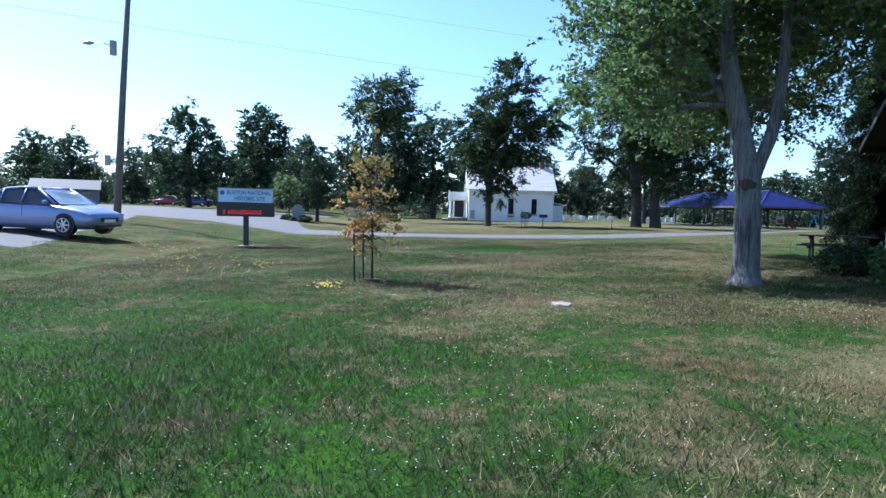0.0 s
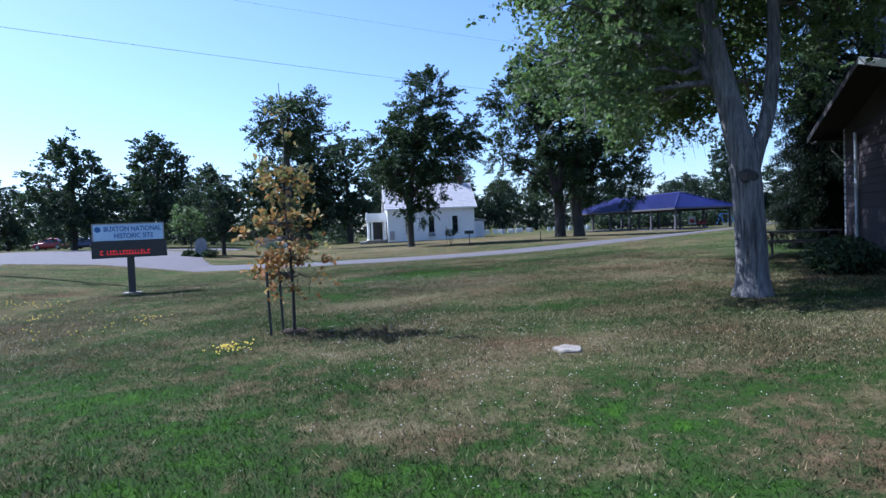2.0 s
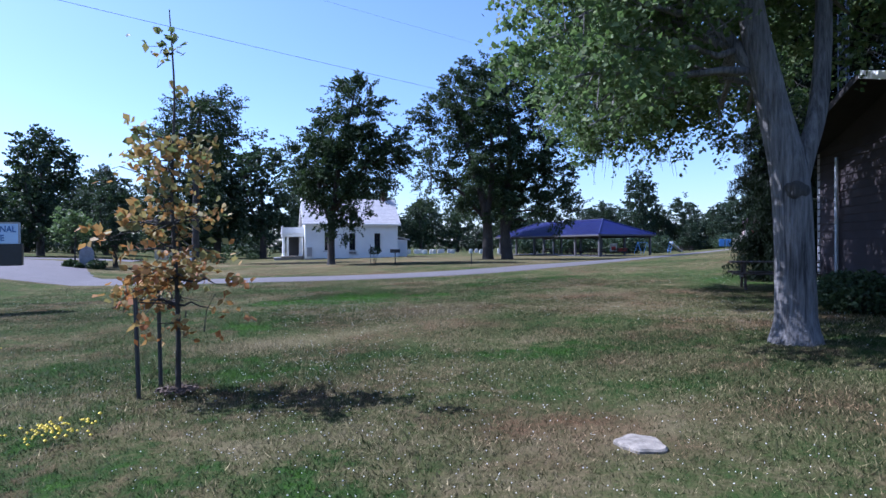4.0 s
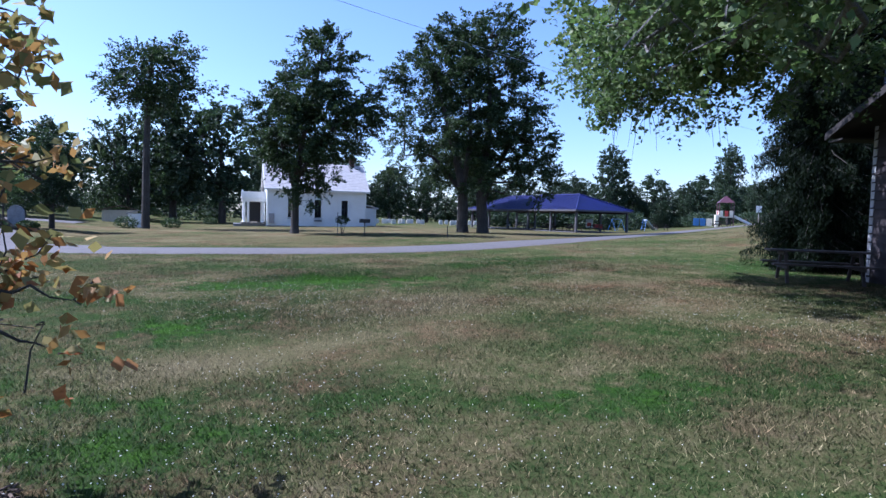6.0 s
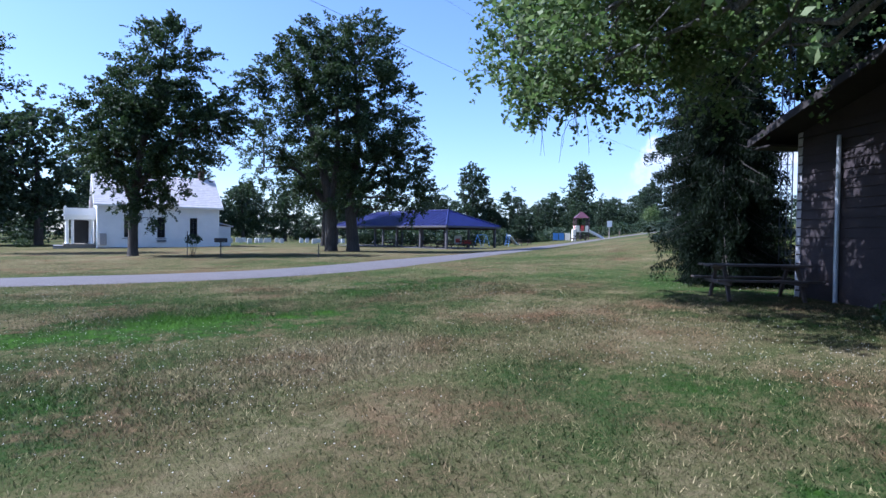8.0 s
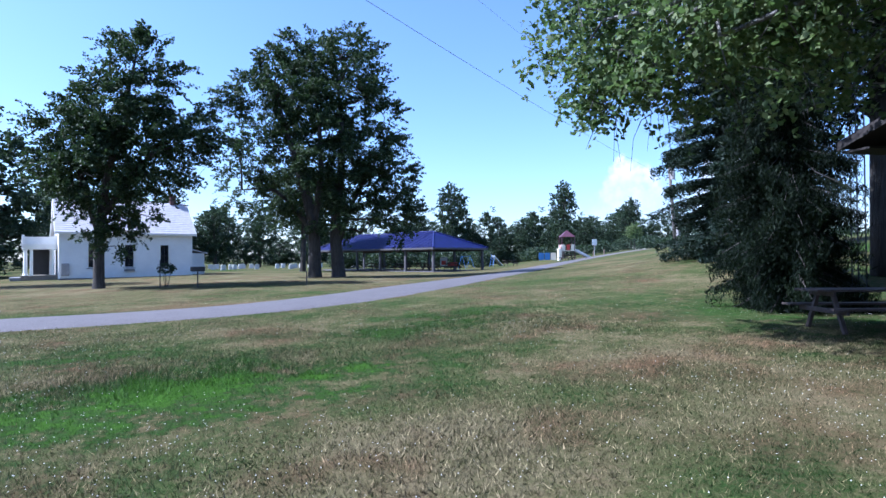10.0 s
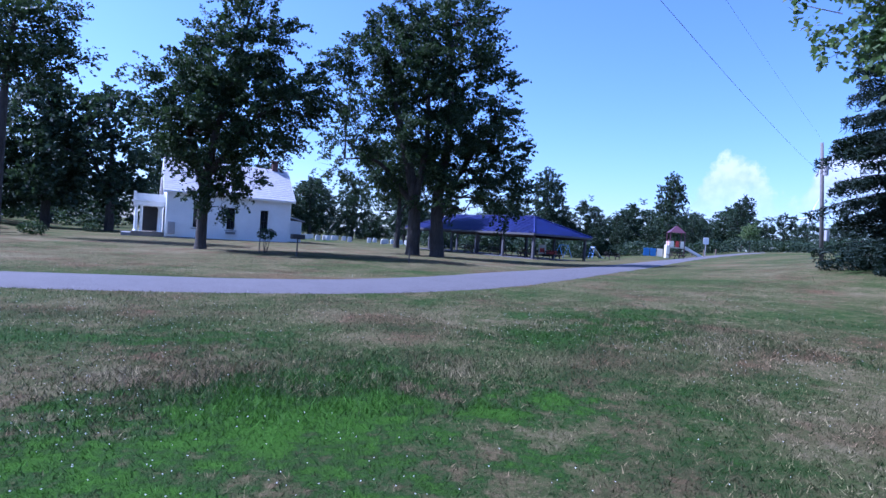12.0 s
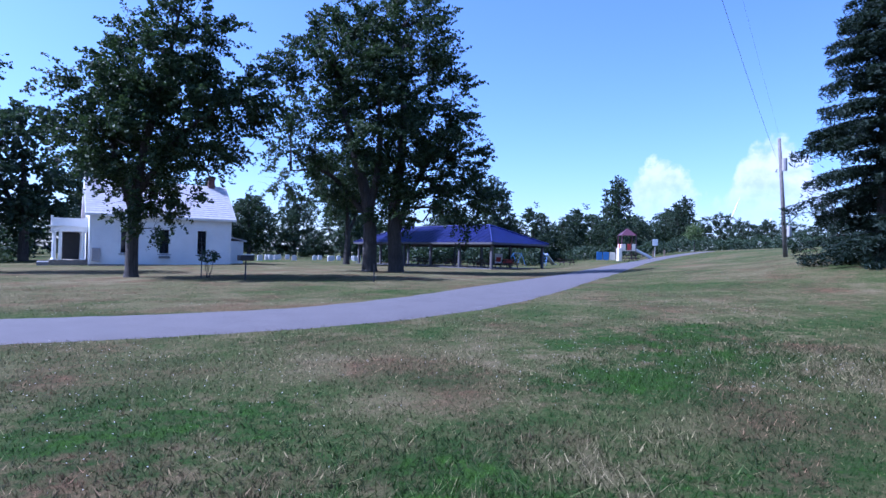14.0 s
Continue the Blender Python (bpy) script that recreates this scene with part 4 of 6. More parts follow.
# lattice mast behind the building
mast = thing("antenna_mast", at(17.2, 20.6), "tall galvanised lattice antenna mast behind the building", "mast")
MH = 12.6
legs = [(0.17 * math.cos(a), 0.17 * math.sin(a)) for a in (0.4, 0.4 + math.tau / 3, 0.4 + 2 * math.tau / 3)]
for lx, ly in legs:
    part("leg", tube([(lx, ly, 0), (lx, ly, MH)], 0.018, 6), m_mast, mast)
br = bmesh.new()
zz = 0.2
k = 0
while zz < MH - 0.4:
    for i in range(3):
        a, b = legs[i], legs[(i + 1) % 3]
        tube([(*a, zz), (*b, zz + 0.35)] if k % 2 else [(*b, zz), (*a, zz + 0.35)], 0.008, 4, br)
        tube([(*a, zz), (*b, zz)], 0.008, 4, br)
    zz += 0.35
    k += 1
part("bracing", br, m_mast, mast)
part("cap", tube([(0, 0, MH), (0, 0, MH + 0.12), (0, 0, MH + 0.25)], [0.1, 0.13, 0.05], 8), m_cream, mast, "small pale cap on the mast")

# ---- sign on the lawn ----
SL, SR = Vector((-8.62, 22.84)), Vector((-6.62, 23.31))
sdir = (SR - SL).normalized()
SM = (SL + SR) / 2
sgn = thing("sign", pose(SM.x, SM.y, gz(SM.x, SM.y), 0, 0, math.degrees(math.atan2(sdir.y, sdir.x))), "roadside sign with pale blue name board above a black message panel", "sign")
s0 = gz(SM.x, SM.y)
Z0, Z1, Z2 = 1.02 - s0, 1.56 - s0, 2.10 - s0
HW = 1.02
top_b = part("name_board", box(-HW + 0.02, HW - 0.02, -0.16, 0.16, Z1 + 0.005, Z2, 0.02), m_signblue, sgn, "pale blue lit name board")
low_b = part("message_panel", box(-HW - 0.04, HW + 0.04, -0.18, 0.18, Z0, Z1, 0.015), m_black_plastic, sgn, "black panel with red dot letters")
rim = bmesh.new()
for a, b, c, d in ((-HW, HW, Z2 - 0.03, Z2 + 0.005), (-HW, -HW + 0.035, Z1 + 0.01, Z2 - 0.03), (HW - 0.035, HW, Z1 + 0.01, Z2 - 0.03)):
    box(a, b, -0.175, -0.161, c, d, 0, rim)
part("rim", rim, m_postgrey, top_b)


def lettering(text, size, place, material, parent, squeeze=1.0):
    cu = bpy.data.curves.new("lettering", "FONT")
    cu.body, cu.size, cu.align_x, cu.extrude, cu.offset = text, size, "CENTER", 0.004, 0.004
    tmp = bpy.data.objects.new("lettering", cu)
    scene.collection.objects.link(tmp)
    me = bpy.data.meshes.new_from_object(tmp.evaluated_get(bpy.context.evaluated_depsgraph_get()))
    bpy.data.objects.remove(tmp)
    me.materials.append(mat_of(material))
    ob = new("lettering", me)
    ob.parent = parent
    ob.matrix_basis = place @ Matrix.Diagonal((squeeze, 1, 1, 1))
    return ob


lettering("BUXTON NATIONAL", 0.215, pose(0.12, -0.168, Z1 + 0.30, 90, 0, 0), m_letter, top_b, 0.80)
lettering("HISTORIC SITE", 0.215, pose(0.14, -0.168, Z1 + 0.08, 90, 0, 0), m_letter, top_b, 0.80)
em = bmesh.new()
bmesh.ops.create_circle(em, cap_ends=True, segments=20, radius=0.09, matrix=pose(-0.86, -0.166, Z1 + 0.36, 90, 0, 0))
part("emblem", em, m_letter, top_b)
led = bmesh.new()
rng_s = np.random.default_rng(5)
xx = -0.82
while xx < 0.55:
    w = rng_s.uniform(0.05, 0.085)
    if rng_s.random() > 0.16:
        box(xx, xx + w, -0.188, -0.1815, Z0 + 0.10, Z0 + 0.135, 0, led)
        box(xx, xx + 0.018, -0.188, -0.1815, Z0 + 0.136, Z0 + 0.24, 0, led)
        if rng_s.random() > 0.4:
            box(xx + 0.019, xx + w, -0.188, -0.1815, Z0 + 0.20, Z0 + 0.235, 0, led)
    xx += w + 0.025
tagged(part("led_text", led, m_ledred, low_b), "red dot-matrix letters", "", "", "stuff")
part("post", box(-0.10, 0.10, -0.08, 0.08, -0.1, Z0, 0.01), m_blackmetal, sgn, "black square post")
part("footing", box(-0.27, 0.27, -0.24, 0.24, -0.15, 0.05, 0.02), m_concrete, sgn, "pale concrete footing")

# ---- utility poles and wires ----
PLX, PLY = -17.1, 31.2
pole1 = thing("utility_pole", at(PLX, PLY), "tall weathered wooden utility pole with a street lamp", "utility pole", "utility poles")
part("pole", tube([(0, 0, -0.3), (0.42, 0, 7), (0.9, 0, 14.5)], [0.19, 0.16, 0.11], 10), m_polewood, pole1, "", True)
part("lamp_arm", tube([(0.05, -0.1, 8.9), (-0.5, -0.2, 9.15), (-1.0, -0.25, 9.1)], 0.025, 6), m_galv, pole1)
part("lamp_head", tube([(-0.9, -0.25, 9.12), (-1.15, -0.26, 9.1), (-1.45, -0.27, 9.08)], [0.05, 0.12, 0.06], 10), m_galv, pole1, "grey street-lamp head")
part("transformer", tube([(0.1, -0.32, 8.5), (0.1, -0.32, 9.2)], 0.17, 10), m_postgrey, pole1)
part("pole_plate", box(-0.5, -0.18, -0.16, -0.14, 2.9, 3.45, 0.005), m_postgrey, pole1, "small pale notice on the pole")
PRX, PRY = 40.0, 40.3
pole2 = thing("utility_pole", at(PRX, PRY), "leaning weathered utility pole with hardware near its top", "utility pole", "utility poles")
LEAN = (-0.50, 0.28)
part("pole", tube([(0, 0, -0.3), (LEAN[0] * 0.5, LEAN[1] * 0.5, 3.8), (LEAN[0], LEAN[1], 7.6)], [0.14, 0.12, 0.09], 9), m_polewood, pole2, "", True)
part("transformer", tube([(LEAN[0] * 0.75 + 0.06, LEAN[1] * 0.75 - 0.2, 5.5), (LEAN[0] * 0.75 + 0.04, LEAN[1] * 0.75 - 0.2, 6.3)], 0.16, 10), m_postgrey, pole2, "pale grey transformer can")
part("meter", box(-0.2, 0.1, -0.3, -0.13, 1.3, 2.0, 0.02), m_postgrey, pole2)
part("insulator", tube([(LEAN[0] - 0.35, LEAN[1], 5.4), (LEAN[0] - 0.3, LEAN[1] - 0.05, 5.6)], [0.07, 0.04], 8), m_greystone, pole2)


def cable(a, b, sag, r=0.010):
    a, b = Vector(a), Vector(b)
    pts = [tuple(a + (b - a) * (k / 24) + Vector((0, 0, -sag * 4 * (k / 24) * (1 - k / 24)))) for k in range(25)]
    ob = part("cable", tube(pts, r, 4), m_cable)
    return tagged(ob, "thin overhead cable strung between the poles", "cable", "overhead cables")


PAX, PAY = -20.0, 12.4
pole3 = thing("utility_pole", at(PAX, PAY), "weathered wooden utility pole beside the car park", "utility pole", "utility poles")
part("pole", tube([(0, 0, -0.3), (0, 0, 4), (0, 0, 8.4)], [0.17, 0.14, 0.1], 9), m_polewood, pole3, "", True)
cable((PAX, PAY, 6.9), (PRX + LEAN[0] * 0.7, PRY + LEAN[1] * 0.7, 7.4), 0.7, 0.0055)
cable((PAX, PAY + 0.15, 8.0), (PRX + LEAN[0] * 0.95, PRY + LEAN[1], 9.6), 0.4, 0.003)

# ---- car park ----


def car(place, label, paint, group=""):
    """A four-door saloon, 4.5 m long, nose to +x."""
    c = thing("car", place, label, "car", group)
    st = [(-2.22, 0.42, 0.86, 0.74), (-2.05, 0.26, 0.96, 0.84), (-1.4, 0.22, 0.99, 0.88), (-0.4, 0.2, 0.95, 0.89), (0.7, 0.2, 0.92, 0.89), (1.35, 0.22, 0.86, 0.87), (1.95, 0.24, 0.72, 0.80), (2.2, 0.34, 0.60, 0.66)]
    bm = bmesh.new()
    rings = []
    for x, zl, zb, w in st:
        prof = [(0.0, zl), (w * 0.86, zl), (w, zl + 0.14), (w * 1.0, (zl + zb) / 2 + 0.04), (w * 0.95, zb - 0.05), (w * 0.86, zb), (0.0, zb + 0.03)]
        full = prof + [(-y, z) for y, z in reversed(prof[1:-1])]
        rings.append([bm.verts.new((x, y, z)) for y, z in full])
    for r0, r1 in zip(rings, rings[1:]):
        n = len(r0)
        for k in range(n):
            bm.faces.new((r0[k], r1[k], r1[(k + 1) % n], r0[(k + 1) % n]))
    bm.faces.new(rings[0])
    bm.faces.new(list(reversed(rings[-1])))
    bmesh.ops.recalc_face_normals(bm, faces=bm.faces[:])
    bmesh.ops.subdivide_edges(bm, edges=bm.edges[:], cuts=1, use_grid_fill=True, smooth=0.6)
    body = part("body", bm, paint, c, "", True)

    def lid(zs, inset, name, material, parent, label_="", dx=0.0):
        b = bmesh.new()
        rr = []
        for x, z, w in zs:
            rr.append([b.verts.new((x + dx, s * (w - inset), z)) for s in (-1, -0.5, 0, 0.5, 1)])
        for q0, q1 in zip(rr, rr[1:]):
            for k in range(4):
                b.faces.new((q0[k], q0[k + 1], q1[k + 1], q1[k]))
        bmesh.ops.solidify(b, geom=b.faces[:], thickness=0.02)
        return part(name, b, material, parent, label_, True)

    lid([(-0.95, 1.40, 0.60), (-0.6, 1.455, 0.62), (-0.1, 1.47, 0.63), (0.25, 1.44, 0.62)], 0, "roof", paint, c)
    lid([(0.25, 1.43, 0.61), (0.65, 1.24, 0.68), (1.12, 0.95, 0.76)], 0.0, "windscreen", m_paleglass, c, "windscreen with the sky's reflection in its tint")
    lid([(-1.72, 1.0, 0.74), (-1.3, 1.23, 0.67), (-0.95, 1.39, 0.60)], 0.0, "rear_window", m_carglass, c)
    for s in (-1, 1):
        g = bmesh.new()
        o = [(-1.62, 0.97), (-1.25, 1.23), (-0.92, 1.37), (-0.3, 1.43), (0.22, 1.41), (0.62, 1.22), (1.02, 0.95)]
        va = [g.verts.new((x, s * (0.875 - (z - 0.95) * 0.55), z)) for x, z in o]
        g.faces.new(va if s < 0 else list(reversed(va)))
        bmesh.ops.solidify(g, geom=g.faces[:], thickness=0.02)
        gl = part("side_window", g, m_carglass, c)
        pl = bmesh.new()
        for x in (-0.95, -0.18):
            tube([(x, s * 0.885, 0.95), (x + 0.03, s * 0.66, 1.40)], 0.03, 5, pl)
        tube([(1.05, s * 0.87, 0.95), (0.24, s * 0.63, 1.43)], 0.04, 5, pl)
        tube([(0.24, s * 0.63, 1.44), (-0.3, s * 0.625, 1.455), (-0.95, s * 0.62, 1.40), (-1.65, s * 0.8, 0.98)], 0.04, 5, pl)
        part("pillars", pl, paint, c, "", True)
        mir = bmesh.new()
        bmesh.ops.create_icosphere(mir, subdivisions=2, radius=0.1, matrix=Matrix.Translation((0.78, s * 0.98, 1.0)) @ Matrix.Diagonal((0.7, 1.1, 0.75, 1)))
        part("mirror", mir, paint, c, "", True)
        part("headlight", box(1.93, 2.14, s * 0.62 - 0.13, s * 0.62 + 0.13, 0.56, 0.68, 0.03), m_paleglass, c, "clear headlight")
        part("door_handle", box(-0.15, 0.02, s * 0.885 - 0.015, s * 0.885 + 0.015, 0.80, 0.83, 0.006), paint, c)
        part("door_seam", box(-0.135, -0.128, s * 0.891 - 0.004, s * 0.891 + 0.004, 0.32, 0.93), m_black_plastic, c)
        part("side_strip", box(-1.05, 0.98, s * 0.898 - 0.008, s * 0.898 + 0.008, 0.50, 0.55, 0.006), paint, c)
        for x in (-1.32, 1.33):
            arch = tube([(x, s * 0.70, 0.33), (x, s * 0.893, 0.33)], 0.355, 22)
            part("wheel_arch", arch, m_black_plastic, c)
            wh = part("wheel", tube([(x, s * 0.72, 0.315), (x, s * 0.76, 0.315), (x, s * 0.90, 0.315), (x, s * 0.92, 0.315)], [0.28, 0.315, 0.315, 0.28], 24), m_tyre, c, "", True)
            rb = tube([(x, s * 0.915, 0.315), (x, s * 0.932, 0.315)], [0.075, 0.06], 12)
            for k in range(7):
                a = k * math.tau / 7
                tube([(x + 0.05 * math.cos(a), s * 0.925, 0.315 + 0.05 * math.sin(a)), (x + 0.2 * math.cos(a), s * 0.925, 0.315 + 0.2 * math.sin(a))], 0.03, 4, rb)
            for k in range(24):
                a0, a1 = k * math.tau / 24, (k + 1) * math.tau / 24
                tube([(x + 0.21 * math.cos(a0), s * 0.923, 0.315 + 0.21 * math.sin(a0)), (x + 0.21 * math.cos(a1), s * 0.923, 0.315 + 0.21 * math.sin(a1))], 0.015, 4, rb)
            part("rim", rb, m_rim, wh)
    part("grille", box(2.14, 2.22, -0.4, 0.4, 0.42, 0.56, 0.02), m_black_plastic, c)
    part("number_plate", box(2.205, 2.225, -0.25, 0.25, 0.40, 0.50, 0.005), m_cream, c)
    part("bumper_intake", box(2.13, 2.20, -0.55, 0.55, 0.26, 0.35, 0.02), m_black_plastic, c)
    return c


car(at(-14.1, 21.3, -9, 0.05) @ Matrix.Scale(1.1, 4), "silver-lilac saloon car parked on the asphalt", m_carpaint)
car(at(-40.5, 88, 172, 0.04), "dark red saloon parked far off", m_carred, "far parked cars")
car(at(-36.5, 88.6, 170, 0.04), "navy saloon parked far off", m_carblue, "far parked cars")

# far house with a pale roof
fh = thing("house", at(-53, 84, 28) @ Matrix.Scale(0.85, 4), "far grey bungalow with a low pale grey roof", "house")
part("wall", box(-4.6, 4.6, -3, 3, -0.3, 2.3), m_greystone, fh)
part("roof", prism([(-3.6, 2.15), (0, 3.7), (3.6, 2.15), (3.6, 2.3), (0, 3.9), (-3.6, 2.3)], -5.0, 5.0, None, "x"), m_darkpost, fh)
for x in (-3, 0.2, 3):
    part("window", box(x - 0.5, x + 0.5, -3.03, -2.99, 0.9, 1.9), m_glass, fh)
sh = thing("shed", at(-8.4, 69.5, 8), "small white shed with grey lid roof on the grass", "shed")
part("wall", box(-0.8, 0.8, -0.7, 0.7, -0.1, 1.25, 0.01), m_white, sh)
part("roof", prism([(-0.95, 1.2), (0, 1.5), (0.95, 1.2), (0.95, 1.28), (0, 1.6), (-0.95, 1.28)], -0.85, 0.85), m_greystone, sh)
sh2 = thing("shed", at(-11.5, 80, 8) @ Matrix.Scale(0.75, 4), "tan pump-house hut beyond the trees", "shed")
part("wall", box(-2.2, 2.2, -1.5, 1.5, -0.1, 1.7, 0.01), m_tan, sh2)
part("roof", prism([(-2.5, 1.6), (0, 2.3), (2.5, 1.6), (2.5, 1.7), (0, 2.42), (-2.5, 1.7)], -1.8, 1.8), m_brickred, sh2)

# stone marker with shrubs
mk = thing("stone_marker", at(-12.3, 50.5), "grey granite marker stone with rounded top", "monument")
part("stone", prism([(-0.42, 0.15), (0.42, 0.15), (0.42, 1.1), (0.25, 1.35), (0, 1.45), (-0.25, 1.35), (-0.42, 1.1)], -0.12, 0.12), m_greystone, mk)
part("base", box(-0.6, 0.6, -0.25, 0.25, -0.1, 0.15, 0.02), m_concrete, mk)
for k, (sx, sy, r) in enumerate(((-13.1, 50.0, 0.5), (-11.5, 49.7, 0.6), (-12.5, 49.5, 0.32), (-5.3, 66.5, 0.9), (-8.8, 66.0, 1.0), (-2.6, 82, 0.8))):
    shrub(at(sx, sy), "rounded dark green clipped bush on the lawn", 20 + k, [((0, 0, r * 0.45), (r, r * 0.9, r * 0.6))], 0.14, 900, m_leaf_dark, "bush", "clipped bushes")

# posts, grill and stick by the church tree
bin_ = thing("grill", at(8.0, 47.5), "black park grill on a single post", "grill")
part("post", tube([(0, 0, -0.1), (0, 0, 0.85)], 0.035, 8), m_blackmetal, bin_)
gb = box(-0.32, 0.32, -0.24, 0.24, 0.85, 1.1, 0.03)
part("fire_box", gb, m_blackmetal, bin_)
stake_g = thing("marker_post", at(12.4, 43.6), "thin dark metal marker post in the grass", "post")
part("post", tube([(0, 0, -0.1), (0, 0, 0.75)], 0.03, 6), m_blackmetal, stake_g)
ws = thing("water_tap", at(6.6, 49.8), "thin standpipe with a small plant beside it", "tap")
part("pipe", tube([(0, 0, -0.1), (0, 0, 1.5)], 0.025, 6), m_blackmetal, ws)
part("tap", tube([(0, 0, 1.1), (0.25, 0, 1.15), (0.3, 0, 1.0)], 0.02, 6), m_blackmetal, ws)
shrub(at(7.0, 50.2), "small spindly young plant by the standpipe", 31, [((0, 0, 1.0), (0.5, 0.4, 0.3))], 0.16, 220, m_leaf_dark, "plant")

# brush behind the pavilion
for k in range(9):
    f = k / 8
    bx, by = 37.0 + 15.0 * f, 90.0 - 12.0 * f + 1.5 * math.sin(k * 2.0)
    shrub(at(bx, by), "tall dark brush behind the pavilion", 140 + k, [((0, 0, 1.1), (1.9, 1.6, 1.5)), ((0.9, 0.6, 1.5), (1.3, 1.2, 1.2))], 0.36, 900, m_leaf_far, "bush", "brush behind the pavilion")

# playground
pg = thing("play_structure", at(58.4, 68.8, -35) @ Matrix.Scale(1.05, 4), "playground tower with cream deck panels, plum roof and white slide", "playground")
for x, y in ((0, 0), (1.6, 0), (1.6, 1.6), (0, 1.6)):
    part("post", tube([(x, y, -0.1), (x, y, 3.0)], 0.06, 8), m_plum, pg)
part("deck", box(-0.05, 1.65, -0.05, 1.65, 1.2, 1.3, 0.01), m_cream, pg)
rr = bmesh.new()
bmesh.ops.create_cone(rr, cap_ends=True, segments=4, radius1=1.25, radius2=0.1, depth=0.8, matrix=pose(0.8, 0.8, 3.4, 0, 0, 45))
part("roof", rr, m_plum, pg)
for x0, x1, y0, y1 in ((0, 1.6, -0.08, -0.03), (1.63, 1.68, 0, 1.6), (-0.08, -0.03, 0, 1.6)):
    for f0, mt in ((0.02, m_cream), (0.38, m_redpl), (0.72, m_cream)):
        xa, xb = (x0 + (x1 - x0) * f0, x0 + (x1 - x0) * (f0 + 0.24)) if x1 - x0 > 1 else (x0, x1)
        ya, yb = (y0 + (y1 - y0) * f0, y0 + (y1 - y0) * (f0 + 0.24)) if y1 - y0 > 1 else (y0, y1)
        part("panel", box(xa, xb, ya, yb, 1.3, 2.0, 0.01), mt, pg)
for k in range(3):
    part("climber_panel", box(-1.4 - k * 0.75, -0.75 - k * 0.75, -0.1, -0.04, 0.1, 1.0, 0.02), m_bluepl if k else m_cream, pg, "blue plastic panel" if k else "")
sl_ = bmesh.new()
prism([(1.7, 1.35), (3.9, 0.25), (4.5, 0.2), (4.5, 0.12), (3.85, 0.15), (1.7, 1.22)], 0.4, 1.0, sl_)
for y in (0.36, 1.0):
    prism([(1.7, 1.55), (3.9, 0.42), (4.5, 0.34), (4.5, 0.14), (3.85, 0.17), (1.7, 1.24)], y, y + 0.04, sl_)
part("slide", sl_, m_trim, pg, "white plastic slide")
part("climbing_wall", box(-0.5, -0.12, -0.6, 0.4, 0, 1.5, 0.03), m_cream, pg)
sl2 = thing("slide", at(52.6, 75.5, 25), "small white slide with blue ladder on the lawn", "slide")
part("chute", prism([(0, 1.5), (2.6, 0.2), (3.1, 0.2), (3.1, 0.12), (2.55, 0.1), (0, 1.4)], 0, 0.5), m_trim, sl2)
for y in (0.0, 0.5):
    part("ladder_rail", tube([(-0.6, y, 0), (0, y, 1.6)], 0.03, 6), m_bluepl, sl2)
for k in range(4):
    part("rung", tube([(-0.5 + k * 0.13, 0, 0.3 + k * 0.34), (-0.5 + k * 0.13, 0.5, 0.3 + k * 0.34)], 0.02, 6), m_bluepl, sl2)
for k, (x, y) in enumerate(((48.5, 76.5),)):
    sw = thing("swing_frame", at(x, y, 20) @ Matrix.Scale(0.75, 4), "blue metal swing frame beside the pavilion", "swing", "swing frames")
    for xx in (-1.4, 1.4):
        for s in (-1, 1):
            part("leg", tube([(xx, s * 0.8, 0), (xx, 0, 2.1)], 0.035, 6), m_bluepl, sw)
    part("top_bar", tube([(-1.4, 0, 2.1), (1.4, 0, 2.1)], 0.035, 6), m_bluepl, sw)
    for xx in (-0.6, 0.6):
        part("seat", box(xx - 0.22, xx + 0.22, -0.08, 0.08, 0.5, 0.54, 0.01), m_blackmetal, sw)
        for dx in (-0.2, 0.2):
            part("chain", tube([(xx + dx, 0, 0.54), (xx + dx, 0, 2.1)], 0.008, 4), m_galv, sw)
ns = thing("notice_sign", at(66.5, 70.2, -30), "small white notice sign on a post", "sign")
part("post", tube([(0, 0, -0.1), (0, 0, 2.2)], 0.04, 6), m_postgrey, ns)
part("board", box(-0.35, 0.35, -0.07, -0.043, 1.5, 2.35, 0.02), m_trim, ns)
for k in range(3):
    q = (66.0 + k * 1.8, 71.8 - k * 0.4)
    tb = thing("bollard", at(*q), "short brown timber bollard by the drive's end", "bollard", "bollards")
    part("post", tube([(0, 0, -0.1), (0, 0, 0.7), (0, 0, 0.75)], [0.1, 0.1, 0.07], 8), m_wood, tb)

# wind turbines on the skyline
for k, (az, d, s) in enumerate(((59.2, 1500, 1.0), (61.8, 2100, 0.95))):
    a = radians(az)
    x, y = d * math.sin(a), 20 + d * math.cos(a)
    wt = thing("wind_turbine", pose(x, y, 3.6, 0, 0, -az + 25) @ Matrix.Scale(s, 4), "white wind turbine on the far skyline", "wind turbine", "wind turbines")
    part("tower", tube([(0, 0, 0), (0, 0, 98)], [2.3, 1.3], 10), m_trim, wt)
    part("nacelle", box(-2, 2, -3, 6, 97, 101, 0.4), m_trim, wt)
    for j in range(3):
        b = radians(20 + 120 * j)
        part("blade", tube([(0, -3.4, 99), (13 * math.sin(b), -3.4, 99 + 13 * math.cos(b)), (46 * math.sin(b), -3.4, 99 + 46 * math.cos(b))], [1.1, 1.9, 0.3], 6), m_trim, wt)

# cemetery stones
rng_c = np.random.default_rng(12)
gs = thing("gravestone", pose(0, 0, 0), "small pale gravestone in a far cemetery row", "gravestone", "gravestones")
